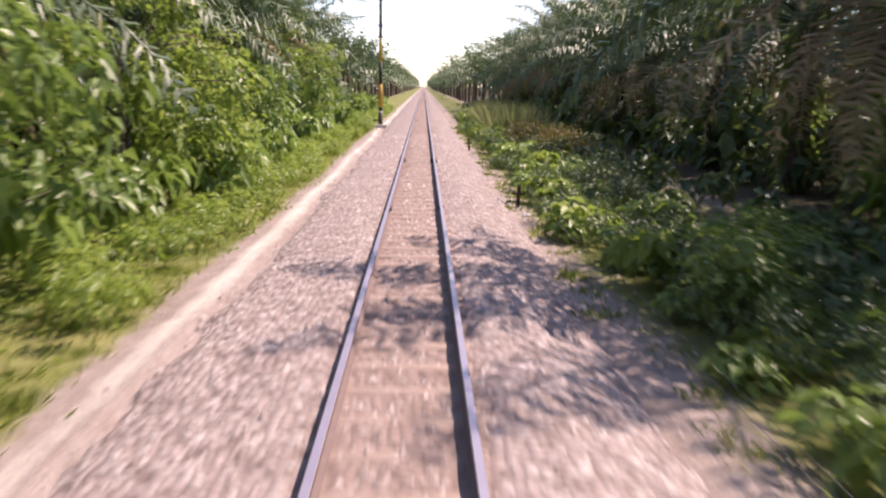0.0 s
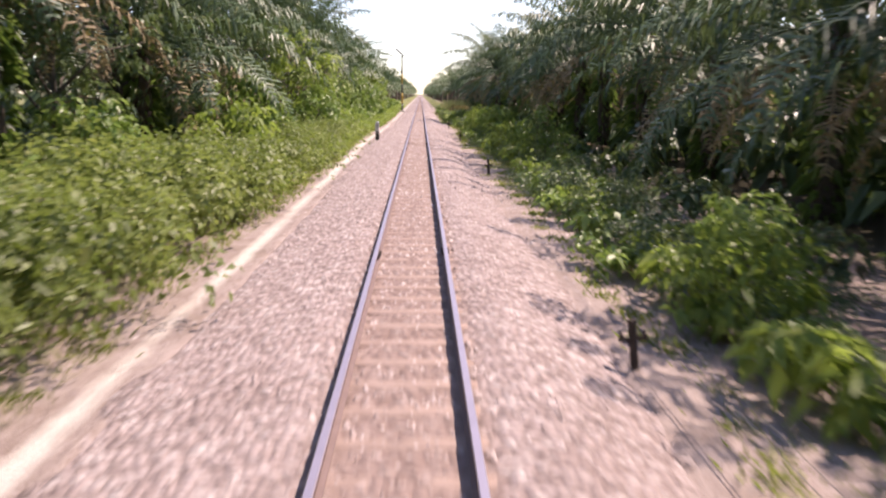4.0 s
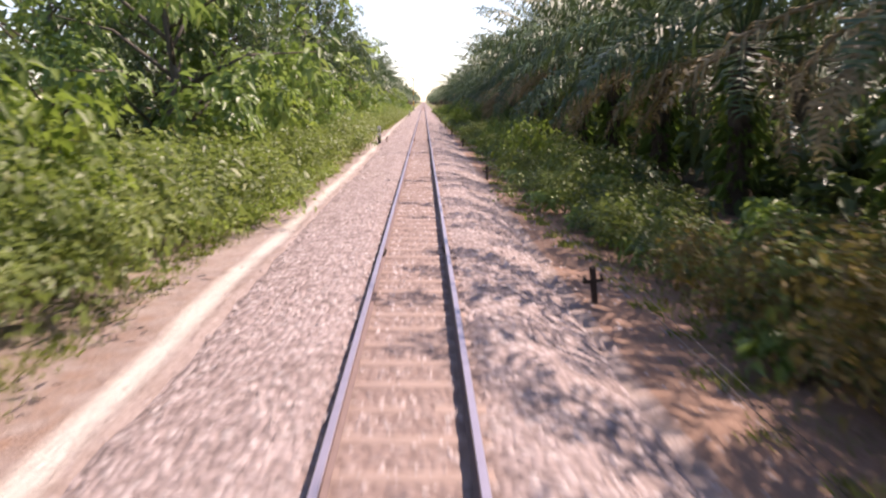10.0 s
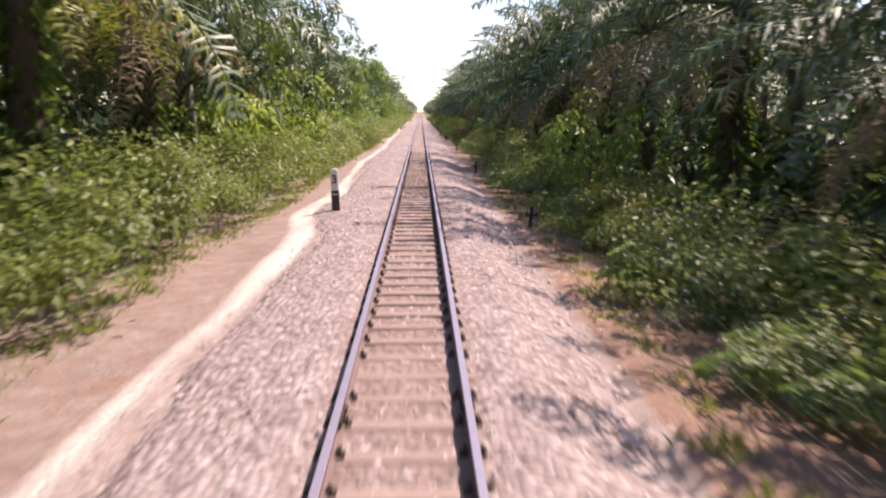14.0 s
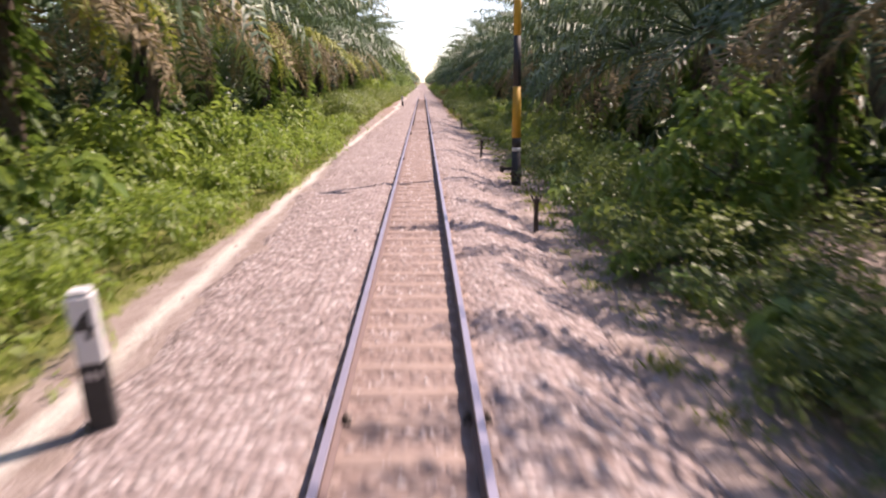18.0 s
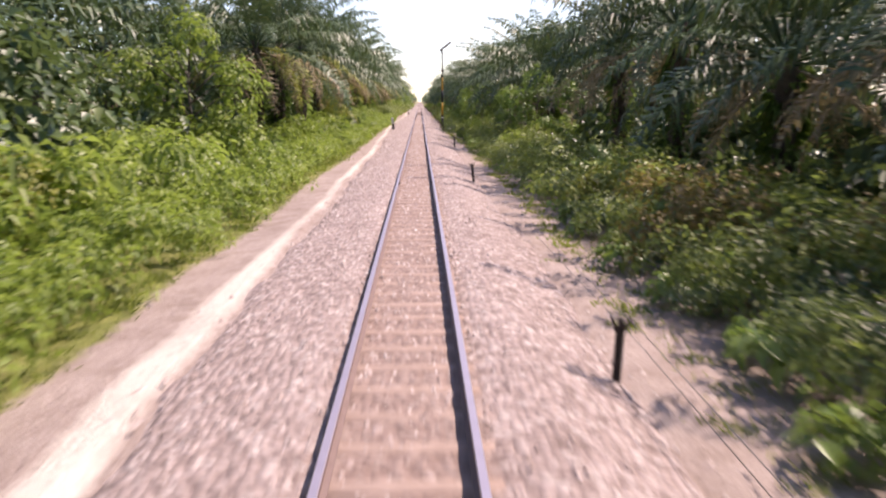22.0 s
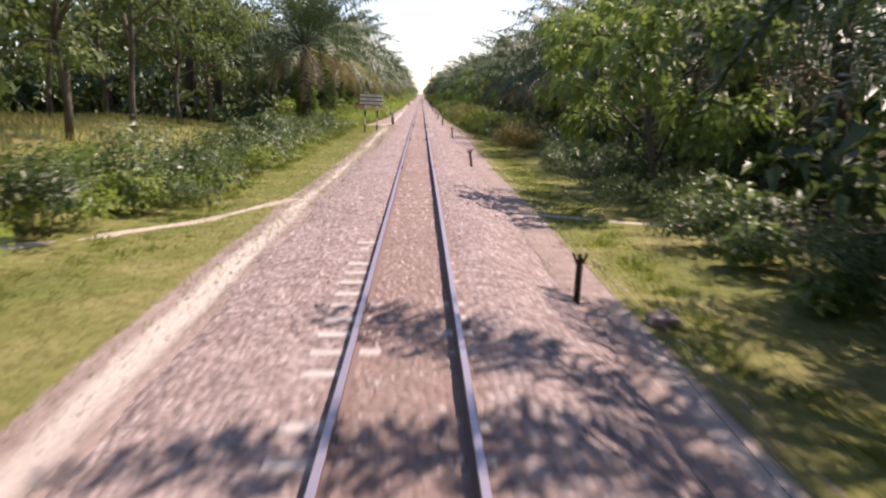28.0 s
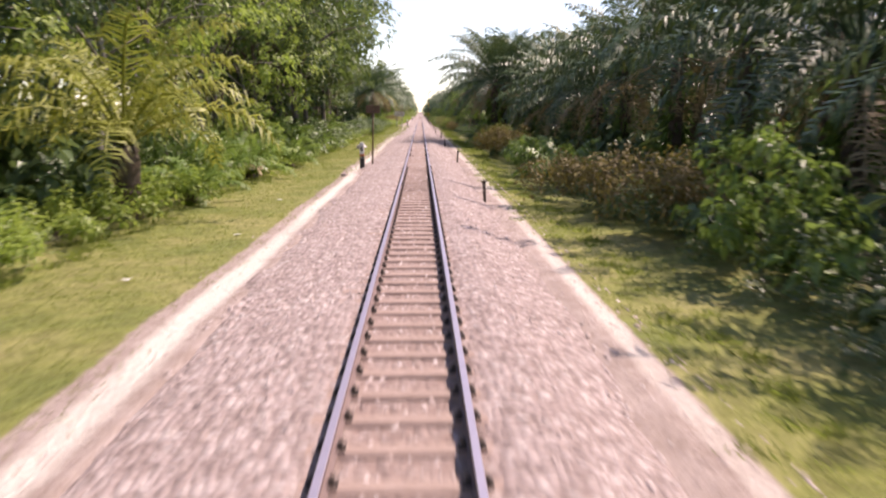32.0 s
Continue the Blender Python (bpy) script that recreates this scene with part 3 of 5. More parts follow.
def strip(name, pts, widths, lift, material, label, category):
    """A trodden strip of sand lying on the ground with ragged edges."""
    v, f = [], []
    for i, (x, y) in enumerate(pts):
        d = Vector(pts[min(i + 1, len(pts) - 1)]) - Vector(pts[max(i - 1, 0)])
        d.normalize()
        w = widths[i] / 2
        for k in (-1, -0.5, 0, 0.5, 1):
            j = 0.08 * noise.noise(Vector((x * 2 + k, y * 1.7, 3))) if abs(k) == 1 else 0
            px, py = x + d.y * (k * w + j), y - d.x * (k * w + j)
            v.append((px, py, height(px, py) + lift * (1 if abs(k) < 1 else -0.3)))
        if i:
            o = i * 5
            f += [(o + k, o + k + 1, o + k - 4, o + k - 5) for k in range(4)]
    return tagged(new(name, mesh_np(name, v, f, material)), label, category, kind="structure")


build_ground()
build_ballast()
side_l = [(-3.2 - 6.5 * t, -468.6 - 8.0 * (1 - (1 - min(t, 1)) ** 2) + 0.2 * math.sin(7 * t)) for t in np.linspace(0, 1.2, 40)]
strip("footpath", side_l, [0.42 + 0.1 * math.sin(i) for i in range(40)], 0.02, SAND, "pale footpath branching off across the grass", "footpath")
side_r = [(2.3 + 7 * t, -470.0 - 1.6 * t - 0.6 * math.sin(4 * t)) for t in np.linspace(0, 1, 30)]
strip("footpath", side_r, [0.34 + 0.06 * math.sin(i) for i in range(30)], 0.02, SAND, "sandy footpath leading into the plantation", "footpath")


# ---- track ----
track = thing("railway_track", pose(0, 0, 0), "single metre-gauge railway track on ballast", "track", kind="structure")
PROFILE = [(-0.055, -0.155), (0.055, -0.155), (0.055, -0.145), (0.014, -0.125), (0.010, -0.045), (0.034, -0.036), (0.034, -0.008), (0.026, 0.0),
           (-0.026, 0.0), (-0.034, -0.008), (-0.034, -0.036), (-0.010, -0.045), (-0.014, -0.125), (-0.055, -0.145)]


def build_rail(x, side):
    ys = np.concatenate([np.arange(Y_NEAR, 60, 2.0), np.arange(60, 1800, 20)])
    bm = bmesh.new()
    prev = None
    for y in ys:
        j = 0.004 * noise.noise(Vector((y * 0.15, x, 0)))
        ring = [bm.verts.new((x + px + j, y, pz)) for px, pz in PROFILE]
        if prev:
            for k in range(len(PROFILE)):
                f = bm.faces.new((prev[k], prev[(k + 1) % 14], ring[(k + 1) % 14], ring[k]))
                f.material_index = 1 if k in (6, 7, 8) else 0
        prev = ring
    ob = part("rail", bm, RAIL_SIDE, track, "rusty steel rail with a worn bluish running surface")
    ob.data.materials.append(RAIL_TOP)
    return ob


for rx in (-0.5325, 0.5325):
    build_rail(rx, 1)


def sleeper_mesh(name, mat):
    bm = bmesh.new()
    box(bm, -0.98, 0.98, -0.115, 0.115, -0.30, -0.158, 0.018)
    for v in bm.verts:
        if v.co.z > -0.2:
            v.co.z -= 0.012 * math.exp(-(v.co.x / 0.35) ** 2)
            v.co.y *= 0.9
    me = bpy.data.meshes.new(name)
    bm.to_mesh(me)
    bm.free()
    me.materials.append(mat)
    return me


def chair_mesh(name):
    bm = bmesh.new()
    for s in (-1, 1):
        box(bm, s * 0.075 - 0.034, s * 0.075 + 0.034, -0.055, 0.055, -0.16, -0.128)
        box(bm, s * 0.068 - 0.018, s * 0.068 + 0.018, -0.024, 0.024, -0.121, -0.088)
    me = bpy.data.meshes.new(name)
    bm.to_mesh(me)
    bm.free()
    me.materials.append(IRON_DARK)
    return me


SLEEPER, SLEEPER_PALE, CHAIR = sleeper_mesh("sleeper", CONCRETE), sleeper_mesh("sleeper", CONCRETE_PALE), chair_mesh("rail_chair")
SPACING = 0.63
PALE_RUNS = ((-441.0, -428.0), (-486.0, -475.5), (49.0, 49.6), (-285.6, -285.0))


def pale(y):
    return any(a < y < b for a, b in PALE_RUNS)


def build_sleepers():
    def arrays(me):
        me.calc_loop_triangles()
        v = np.empty(len(me.vertices) * 3, np.float32)
        me.vertices.foreach_get("co", v)
        t = np.empty(len(me.loop_triangles) * 3, np.int32)
        me.loop_triangles.foreach_get("vertices", t)
        return v.reshape(-1, 3).astype(float), t.reshape(-1, 3)
    sa, ca = arrays(SLEEPER), arrays(CHAIR)
    more_s, more_c = [], []
    made = 0
    for y in np.arange(Y_NEAR, 150, SPACING):
        tilt = 0.012 * wob(y, 51, 0.9)
        dz = -0.006 + 0.012 * wob(y, 52, 7.0) - (0.03 * max(0, wob(y, 53, 0.8)) if pale(y) else 0)
        show = (-243 < y < -192) or (-446 < y < -418) or (-490 < y < -470) or (-580 < y < -528)
        if show and made < 290:
            made += 1
            ob = new("sleeper", SLEEPER_PALE if pale(y) else SLEEPER)
            ob.parent = track
            ob.matrix_basis = Matrix.Translation((0, y, max(dz, -0.03))) @ Matrix.Rotation(tilt, 4, "Z")
            for rx in (-0.5325, 0.5325) if bed_level(y)[0] < -0.168 else ():
                c = new("rail_chair", CHAIR)
                c.parent = ob
                c.matrix_basis = Matrix.Translation((rx, 0, -max(dz, -0.03)))
        else:
            more_s.append(placed(sa, 0, y, dz, 1.0, tilt))
            for rx in (-0.5325, 0.5325) if bed_level(y)[0] < -0.172 else ():
                more_c.append(placed(ca, rx, y, 0, 1.0, 0))
    for name, arr, mat, lab in (("sleepers", more_s, CONCRETE, "dusty concrete sleepers half buried in ballast"), ("rail_chairs", more_c, IRON_DARK, "dark iron rail fastenings")):
        v, f = join_arrays(arr)
        tagged(part(name, mesh_np(name, v, f, mat), mat, track, lab), kind="stuff")


build_sleepers()


def fishplates():
    bm = bmesh.new()
    for s in (-1, 1):
        box(bm, s * 0.03 - 0.012, s * 0.03 + 0.012, -0.24, 0.24, -0.122, -0.05, 0.004)
        for k in (-0.16, -0.06, 0.06, 0.16):
            box(bm, s * 0.05 - 0.014, s * 0.05 + 0.014, k - 0.016, k + 0.016, -0.1, -0.07, 0.004)
    me = bpy.data.meshes.new("fishplate")
    bm.to_mesh(me)
    bm.free()
    me.materials.append(IRON_DARK)
    for i, y in enumerate(np.arange(-588, 60, 25.2)):
        for rx in (-0.5325, 0.5325):
            ob = new("fishplate", me)
            ob.parent = track
            ob.matrix_basis = Matrix.Translation((rx, y + (0.3 if rx > 0 else 0), 0))


fishplates()
stone_field()

# ---- lineside things ----
def glyph(text, size, material, parent, m):
    cu = bpy.data.curves.new("digit", "FONT")
    cu.body, cu.size, cu.extrude, cu.align_x, cu.align_y, cu.offset = text, size, 0.004, "CENTER", "CENTER", 0.008
    tmp = bpy.data.objects.new("digit", cu)
    me = bpy.data.meshes.new_from_object(tmp)
    bpy.data.objects.remove(tmp)
    bpy.data.curves.remove(cu)
    me.materials.clear()
    me.materials.append(material)
    ob = part("digit", me, material, parent, "black painted digit")
    ob.matrix_basis = m
    return ob


def marker_post(x, y, digit, band, lean=0.0, turn=0.0, tall=1.1):
    z = height(x, y)
    t = thing("distance_post", pose(x, y, z, 0, lean, turn), "white and black post with number " + digit + (" and orange band" if band else " on concrete"), "marker post", "distance posts")
    w = 0.1
    half = tall * 0.5
    bm = bmesh.new()
    box(bm, -w, w, -w, w, half + (0.09 if band else 0), tall - 0.02, 0.012)
    box(bm, -w * 0.85, w * 0.85, -w * 0.85, w * 0.85, tall - 0.024, tall + 0.03, 0.02)
    upper = part("upper_post", bm, WHITE_PAINT, t, "white painted upper half")
    if band:
        part("band", box(bmesh.new(), -w - 0.002, w + 0.002, -w - 0.002, w + 0.002, half - 0.02, half + 0.092), ORANGE_PAINT, t, "orange band")
    part("lower_post", box(bmesh.new(), -w - 0.003, w + 0.003, -w - 0.003, w + 0.003, -0.3, half - 0.018 if band else half, 0.012), BLACK_PAINT, t, "black painted lower half")
    for k in (-0.05, 0.0, 0.05):
        part("bar", box(bmesh.new(), k - 0.018, k + 0.018, -w - 0.008, -w - 0.003, half - 0.12, half - 0.06), CONCRETE_PALE, t, "small pale mark")
    glyph(digit, 0.3, BLACK_PAINT, upper, Matrix.Translation((0, -w - 0.001, tall * 0.77)) @ Matrix.Rotation(math.pi / 2, 4, "X"))
    return t


marker_post(-2.33, POSTS[0], "1", False, 0, -4, 1.02)
marker_post(-2.63, POSTS[1], "2", False, -1, 2, 1.08)
marker_post(-2.09, POSTS[2], "3", False, -2, 3, 1.08)
marker_post(-2.37, POSTS[3], "4", False, -5, 14, 1.1)
marker_post(-2.09, POSTS[4], "5", True, -2, 4, 1.04)
marker_post(-2.59, POSTS[5], "6", True, -1, -3, 1.18)


def wire_stake(x, y, tall, lean, cross):
    """A stub of old rail that carries pulleys for the signal wires."""
    t = thing("wire_stake", pose(x, y, height(x, y), 0, lean, 8 * wob(y, 61, 3)), "short rusty iron stake carrying signal wire pulleys", "stake", "signal wire stakes")
    bm = bmesh.new()
    box(bm, -0.045, 0.045, -0.008, 0.008, -0.25, tall, 0.003)
    box(bm, -0.011, 0.011, -0.05, 0.05, -0.25, tall - 0.02, 0.003)
    part("shaft", bm, IRON_DARK, t)
    if cross:
        bm = bmesh.new()
        box(bm, -0.15, 0.15, -0.02, 0.02, tall - 0.24, tall - 0.19, 0.004)
        part("crossbar", bm, IRON_DARK, t)
        for sx in (-0.12, 0.12):
            part("pulley", tube(bmesh.new(), ((sx - 0.014, 0, tall - 0.17), (sx + 0.014, 0, tall - 0.17)), (0.05, 0.05), 10), IRON_DARK, t)
    else:
        for sx in (-1, 1):
            bm = bmesh.new()
            box(bm, -0.012, 0.012, -0.03, 0.03, -0.02, 0.13, 0.004, pose(sx * 0.05, 0, tall - 0.04, 0, sx * 22, 0))
            part("fork", bm, IRON_DARK, t)
        part("pulley", tube(bmesh.new(), ((-0.02, 0, tall + 0.02), (0.02, 0, tall + 0.02)), (0.055, 0.055), 10), IRON_DARK, t)
    return t


STAKES = ((2.25, 37.7), (2.45, 19.9), (2.5, -1.5), (2.53, -20.7), (2.6, -41.6), (2.4, -63.2), (2.5, -82.0), (2.55, -101.5), (2.59, -120.5), (2.46, -142.9),
          (2.6, -161.6), (2.75, -180.3), (2.68, -203.3), (2.85, -221.3), (2.8, -241.0), (2.5, -262.0), (2.35, -281.0), (2.3, -297.2), (2.15, -312.8), (2.3, -334.3),
          (2.0, -357.7), (2.1, -378.6), (2.05, -397.5), (2.0, -416.9), (2.16, -436.4), (2.1, -457.8), (2.27, -479.1), (2.08, -499.6), (2.2, -519.2), (2.2, -539.7))
for i, (sx, sy) in enumerate(STAKES):
    wire_stake(sx, sy, 0.62 if sy < -230 else 0.55, (-6, 3, 0, 5, -3)[i % 5], sy > -235)


def signal_wires():
    for k, (dx, dz) in enumerate(((0.22, -0.02), (0.3, 0.04))):
        bm = bmesh.new()
        pts = []
        for (xa, ya), (xb, yb) in zip(STAKES, STAKES[1:]):
            for t in (0, 0.25, 0.5, 0.75):
                x, y = xa + (xb - xa) * t, ya + (yb - ya) * t
                pts.append((x + dx, y, height(x, y) + 0.45 + dz - 0.5 * t * (1 - t) * 0.6))
        tube(bm, pts, [0.004] * len(pts), 4)
        me = bpy.data.meshes.new("signal_wire")
        bm.to_mesh(me)
        bm.free()
        me.materials.append(WIRE)
        tagged(new("signal_wire", me), "thin steel signal wire strung between stakes", "wire", "signal wires")


signal_wires()


def semaphore(x, y, tall, arm_dir, plinth, turn=0.0):
    """A slim signal mast with black and yellow bands, an arm at the top, and a lever near the foot."""
    z = height(x, y)
    t = thing("semaphore_signal", pose(x, y, z, 0, 0, turn), "tall slim semaphore mast banded black and yellow", "signal", "semaphore signals")
    edges = (0.0, 0.95, 1.05, 1.32, 2.72, 4.08, 5.6, tall)
    mats = (BLACK_PAINT, WHITE_PAINT, BLACK_PAINT, YELLOW_PAINT, BLACK_PAINT, YELLOW_PAINT, IRON_DARK)
    for a, b, m in zip(edges, edges[1:], mats):
        r0, r1 = 0.14 - 0.009 * a, 0.14 - 0.009 * b
        part("mast_section", tube(bmesh.new(), ((0, 0, a - (0.3 if a == 0 else 0)), (0, 0, b)), (r0, r1), 12), m, t)
    for zc in (0.3, 5.6, 6.3):
        part("collar", tube(bmesh.new(), ((0, 0, zc - 0.05), (0, 0, zc + 0.05)), (0.16, 0.16), 12), IRON_DARK, t)
    bm = bmesh.new()
    box(bm, 0.1 if arm_dir > 0 else -1.25, 1.25 if arm_dir > 0 else -0.1, -0.02, 0.02, -0.11, 0.11, 0.006, pose(0, -0.1, tall - 0.25, 0, -38 if arm_dir > 0 else 42, 0))
    part("arm", bm, RUST_PLATE, t, "back of the raised signal arm")
    part("spectacle", tube(bmesh.new(), ((-0.16 * arm_dir, -0.09, tall - 0.35), (-0.16 * arm_dir, -0.06, tall - 0.35)), (0.13, 0.13), 12), IRON_DARK, t)
    bm = bmesh.new()
    box(bm, -0.1, 0.1, -0.22, -0.08, tall - 0.75, tall - 0.45, 0.02)
    part("lamp_case", bm, IRON_DARK, t)
    part("pull_rod", tube(bmesh.new(), ((0.1, 0.12, 0.5), (0.08, 0.1, tall - 0.4)), (0.012, 0.012), 5), IRON_DARK, t)
    bm = bmesh.new()
    box(bm, -0.42, 0.12, -0.05, 0.05, 0.42, 0.5, 0.01)
    box(bm, -0.46, -0.34, -0.09, 0.09, 0.36, 0.54, 0.02)
    part("balance_lever", bm, IRON_DARK, t)
    for k in range(int((tall - 1.6) / 0.32)):
        part("rung", tube(bmesh.new(), ((-0.16, 0.02, 1.4 + k * 0.32), (0.16, 0.02, 1.4 + k * 0.32)), (0.011, 0.011), 5), IRON_DARK, t)
    if plinth:
        part("plinth", box(bmesh.new(), -0.38, 0.38, -0.38, 0.38, -0.3, 0.22, 0.03), CONCRETE_PALE, t, "pale concrete footing")
    return t


semaphore(-2.55, 53.5, 8.5, -1, True, 4)
semaphore(2.74, -289.7, 8.9, 1, False, -4)


def notice_board():
    """Three white planks with faded lettering on two banded posts."""
    y = -433.4
    t = thing("notice_board", pose(-3.26, y, height(-3.26, y), 0, 2.4, -6), "three white planks with faded lettering on two banded posts", "sign")
    top = 2.46
    for i in range(3):
        z1 = top - i * 0.25
        bm = bmesh.new()
        box(bm, -0.76, 0.76, -0.045, 0.015, z1 - 0.155, z1, 0.004)
        plank = part("plank", bm, BOARD_PAINT, t)
        part("plank_edge", box(bmesh.new(), -0.765, 0.765, -0.05, 0.02, z1 - 0.215, z1 - 0.158, 0.004), RUST_PLATE, plank, "bare brown lower edge")
        part("plank_top", box(bmesh.new(), -0.762, 0.762, -0.047, 0.018, z1 + 0.003, z1 + 0.022, 0.004), ORANGE_PAINT, plank, "bare orange upper edge")
        for a, b in ((((-0.43, -0.06), (0.0, 0.46)), ((-0.37, 0.0), (0.07, 0.38)), ((-0.6, -0.43), (-0.38, -0.02), (0.1, 0.62)))[i]):
            part("bar", box(bmesh.new(), a, b, -0.049, -0.046, z1 - 0.12, z1 - 0.045), BLUE_GREY, plank, "faded grey mark")
    for px in (-0.4, 0.42):
        edges = (-0.4, 0.46, 0.95, 1.42, 2.42)
        for a, b, m in zip(edges, edges[1:], (BLACK_PAINT, WHITE_PAINT, BLACK_PAINT, WHITE_PAINT)):
            bm = bmesh.new()
            box(bm, px - 0.045, px + 0.045, 0.02, 0.1, a, b, 0.006)
            part("leg", bm, m, t)


notice_board()


def plate_sign():
    x, y = -2.25, -524.6
    t = thing("plate_sign", pose(x, y, height(x, y), 0, 1.5, 0), "rusty blank plate on a thin iron pole", "sign")
    part("pole", tube(bmesh.new(), ((0, 0, -0.3), (0, 0, 1.5), (-0.01, 0, 2.9)), (0.045, 0.04, 0.036), 8), RUST_PLATE, t)
    bm = bmesh.new()
    box(bm, -0.35, 0.33, -0.03, -0.005, 2.52, 2.9, 0.006)
    part("plate", bm, RUST_PLATE, t, "dark rusty plate")
    for zz in (2.6, 2.8):
        part("clamp", box(bmesh.new(), -0.06, 0.06, -0.05, 0.05, zz - 0.02, zz + 0.02, 0.004), IRON_DARK, t)


plate_sign()


def rock(x, y, size, mat, label):
    bm = bmesh.new()
    bmesh.ops.create_icosphere(bm, subdivisions=2, radius=size)
    for v in bm.verts:
        v.co *= 1 + 0.5 * noise.noise(v.co * (1.6 / size) + Vector((x, y, 0)))
        v.co.z *= 0.6
    me = bpy.data.meshes.new("rock")
    bm.to_mesh(me)
    bm.free()
    me.materials.append(mat)
    ob = new("rock", me)
    ob.matrix_basis = pose(x, y, height(x, y) + size * 0.25, 0, 0, 40 * x)
    return tagged(ob, label, "rock")


rock(-4.35, -502.5, 0.4, STONE_WHITE, "pale grey boulder in the verge grass")
rock(-2.26, -101.2, 0.12, STONE, "dark stone lying on the ballast edge")
rock(-3.1, -530.8, 0.16, STONE, "grey stone beside the footpath")
rock(3.2, -480.0, 0.22, STONE, "brown lump of earth beside the path")
rock(2.5, 18.5, 0.09, STONE_WHITE, "small pale stone on the cess")


def old_stump():
    x, y = -2.25, -119.0
    t = thing("short_stake", pose(x, y, height(x, y), 4, 8, 20), "short leaning brown stake beside the distance post", "stake")
    part("stake", box(bmesh.new(), -0.035, 0.035, -0.02, 0.02, -0.2, 0.36, 0.006), RUST_PLATE, t)


old_stump()


def litter(x, y, s):
    bm = bmesh.new()
    bmesh.ops.create_grid(bm, x_segments=4, y_segments=4, size=s)
    for v in bm.verts:
        v.co.z = 0.35 * s * (1 + noise.noise(Vector((v.co.x / s, v.co.y / s, x * 3))))
    bmesh.ops.solidify(bm, geom=bm.faces[:], thickness=0.004)
    me = bpy.data.meshes.new("litter")
    bm.to_mesh(me)
    bm.free()
    me.materials.append(WHITE_PAINT)
    ob = new("litter", me)
    ob.matrix_basis = pose(x, y, height(x, y) + 0.02, 0, 0, 37 * y)
    tagged(ob, "crumpled white scrap of litter on the ground", "litter")


for lx, ly in ((-3.6, -112.5), (-3.5, -196.0), (-4.6, -553.0), (-3.9, -548.0), (-2.35, -99.0), (2.9, -147.5), (-3.45, -95.5), (2.75, -431.0), (-4.2, -540.5), (1.15, -28.5), (1.3, -130.6)):
    litter(lx, ly, 0.06)

# ---- oil palms ----
def frond(az, elev, length, droop, leaflets, seg, lw, ll, hang):
    """One feather frond as arrays: a bending stalk and leaflets on both sides."""
    p, e = np.zeros(3), elev
    pts = [p.copy()]
    step = length / seg
    h = np.array((math.cos(az), math.sin(az), 0.0))
    for k in range(seg):
        p = p + step * (math.cos(e) * h + math.sin(e) * np.array((0, 0, 1.0)))
        pts.append(p.copy())
        e -= droop * (0.4 + 1.2 * k / seg) / seg
    pts = np.array(pts)
    pieces = [rod(pts[k], pts[k + 1], 0.05 * (1 - k / seg) + 0.012, 0.05 * (1 - (k + 1) / seg) + 0.012) for k in range(seg)]
    u = np.linspace(0.2, 0.99, leaflets) + rng.normal(0, 0.006, leaflets)
    u = np.clip(u, 0.18, 0.995)
    pos = np.stack([np.interp(u * seg, np.arange(seg + 1), pts[:, k]) for k in range(3)], 1)
    tan = unit(np.stack([np.gradient(pos[:, k]) for k in range(3)], 1))
    sid = np.cross(h, (0, 0, 1.0))
    long = ll * np.sin(np.clip(u * 0.86 + 0.12, 0, 1) * math.pi) ** 0.6
    for s in (-1, 1):
        d = unit(tan * 0.55 + s * sid * 0.95 + rng.normal(0, 0.22, (leaflets, 3)) + np.array((0, 0, 0.12)))
        mid = pos + d * (long * 0.5)[:, None]
        tip = mid + unit(d + np.array((0, 0, -1.0)) * hang * rng.uniform(0.5, 1.4, (leaflets, 1))) * (long * rng.uniform(0.35, 0.7, leaflets))[:, None]
        wv = tan * lw * 0.5
        v = np.stack([pos - wv * 0.6, pos + wv * 0.6, mid - wv, mid + wv, tip], 1).reshape(-1, 3)
        i = np.arange(leaflets)[:, None] * 5
        f = np.concatenate([i + np.array([[0, 1, 3]]), i + np.array([[0, 3, 2]]), i + np.array([[2, 3, 4]])], 1).reshape(-1, 3)
        pieces.append((v, f))
    return join_arrays(pieces)


def crown_arrays(n, leaflets, seg, lw, length=5.5):
    pieces = []
    for k in range(n):
        a = k * 2.39996 + rng.normal(0, 0.12)
        q = k / n
        elev = radians(82 - 92 * q ** 1.15 + rng.normal(0, 5))
        L = length * rng.uniform(0.85, 1.08) * (0.75 + 0.3 * min(1, q * 3))
        v, f = frond(a, elev, L, radians(62 + 26 * q + rng.normal(0, 8)), leaflets, seg, lw, 1.05, 1.3 + 1.1 * q)
        pieces.append((v + np.array((0.16 * math.cos(a), 0.16 * math.sin(a), -0.5 * q)), f))
    return join_arrays(pieces)


def dry_arrays(n, leaflets):
    pieces = []
    for k in range(n):
        a = rng.uniform(0, math.tau)
        v, f = frond(a, radians(rng.uniform(-35, -5)), rng.uniform(3.2, 4.6), radians(rng.uniform(60, 95)), leaflets, 6, 0.06, 0.75, 2.2)
        pieces.append((v + np.array((0.2 * math.cos(a), 0.2 * math.sin(a), -0.6)), f))
    return join_arrays(pieces)


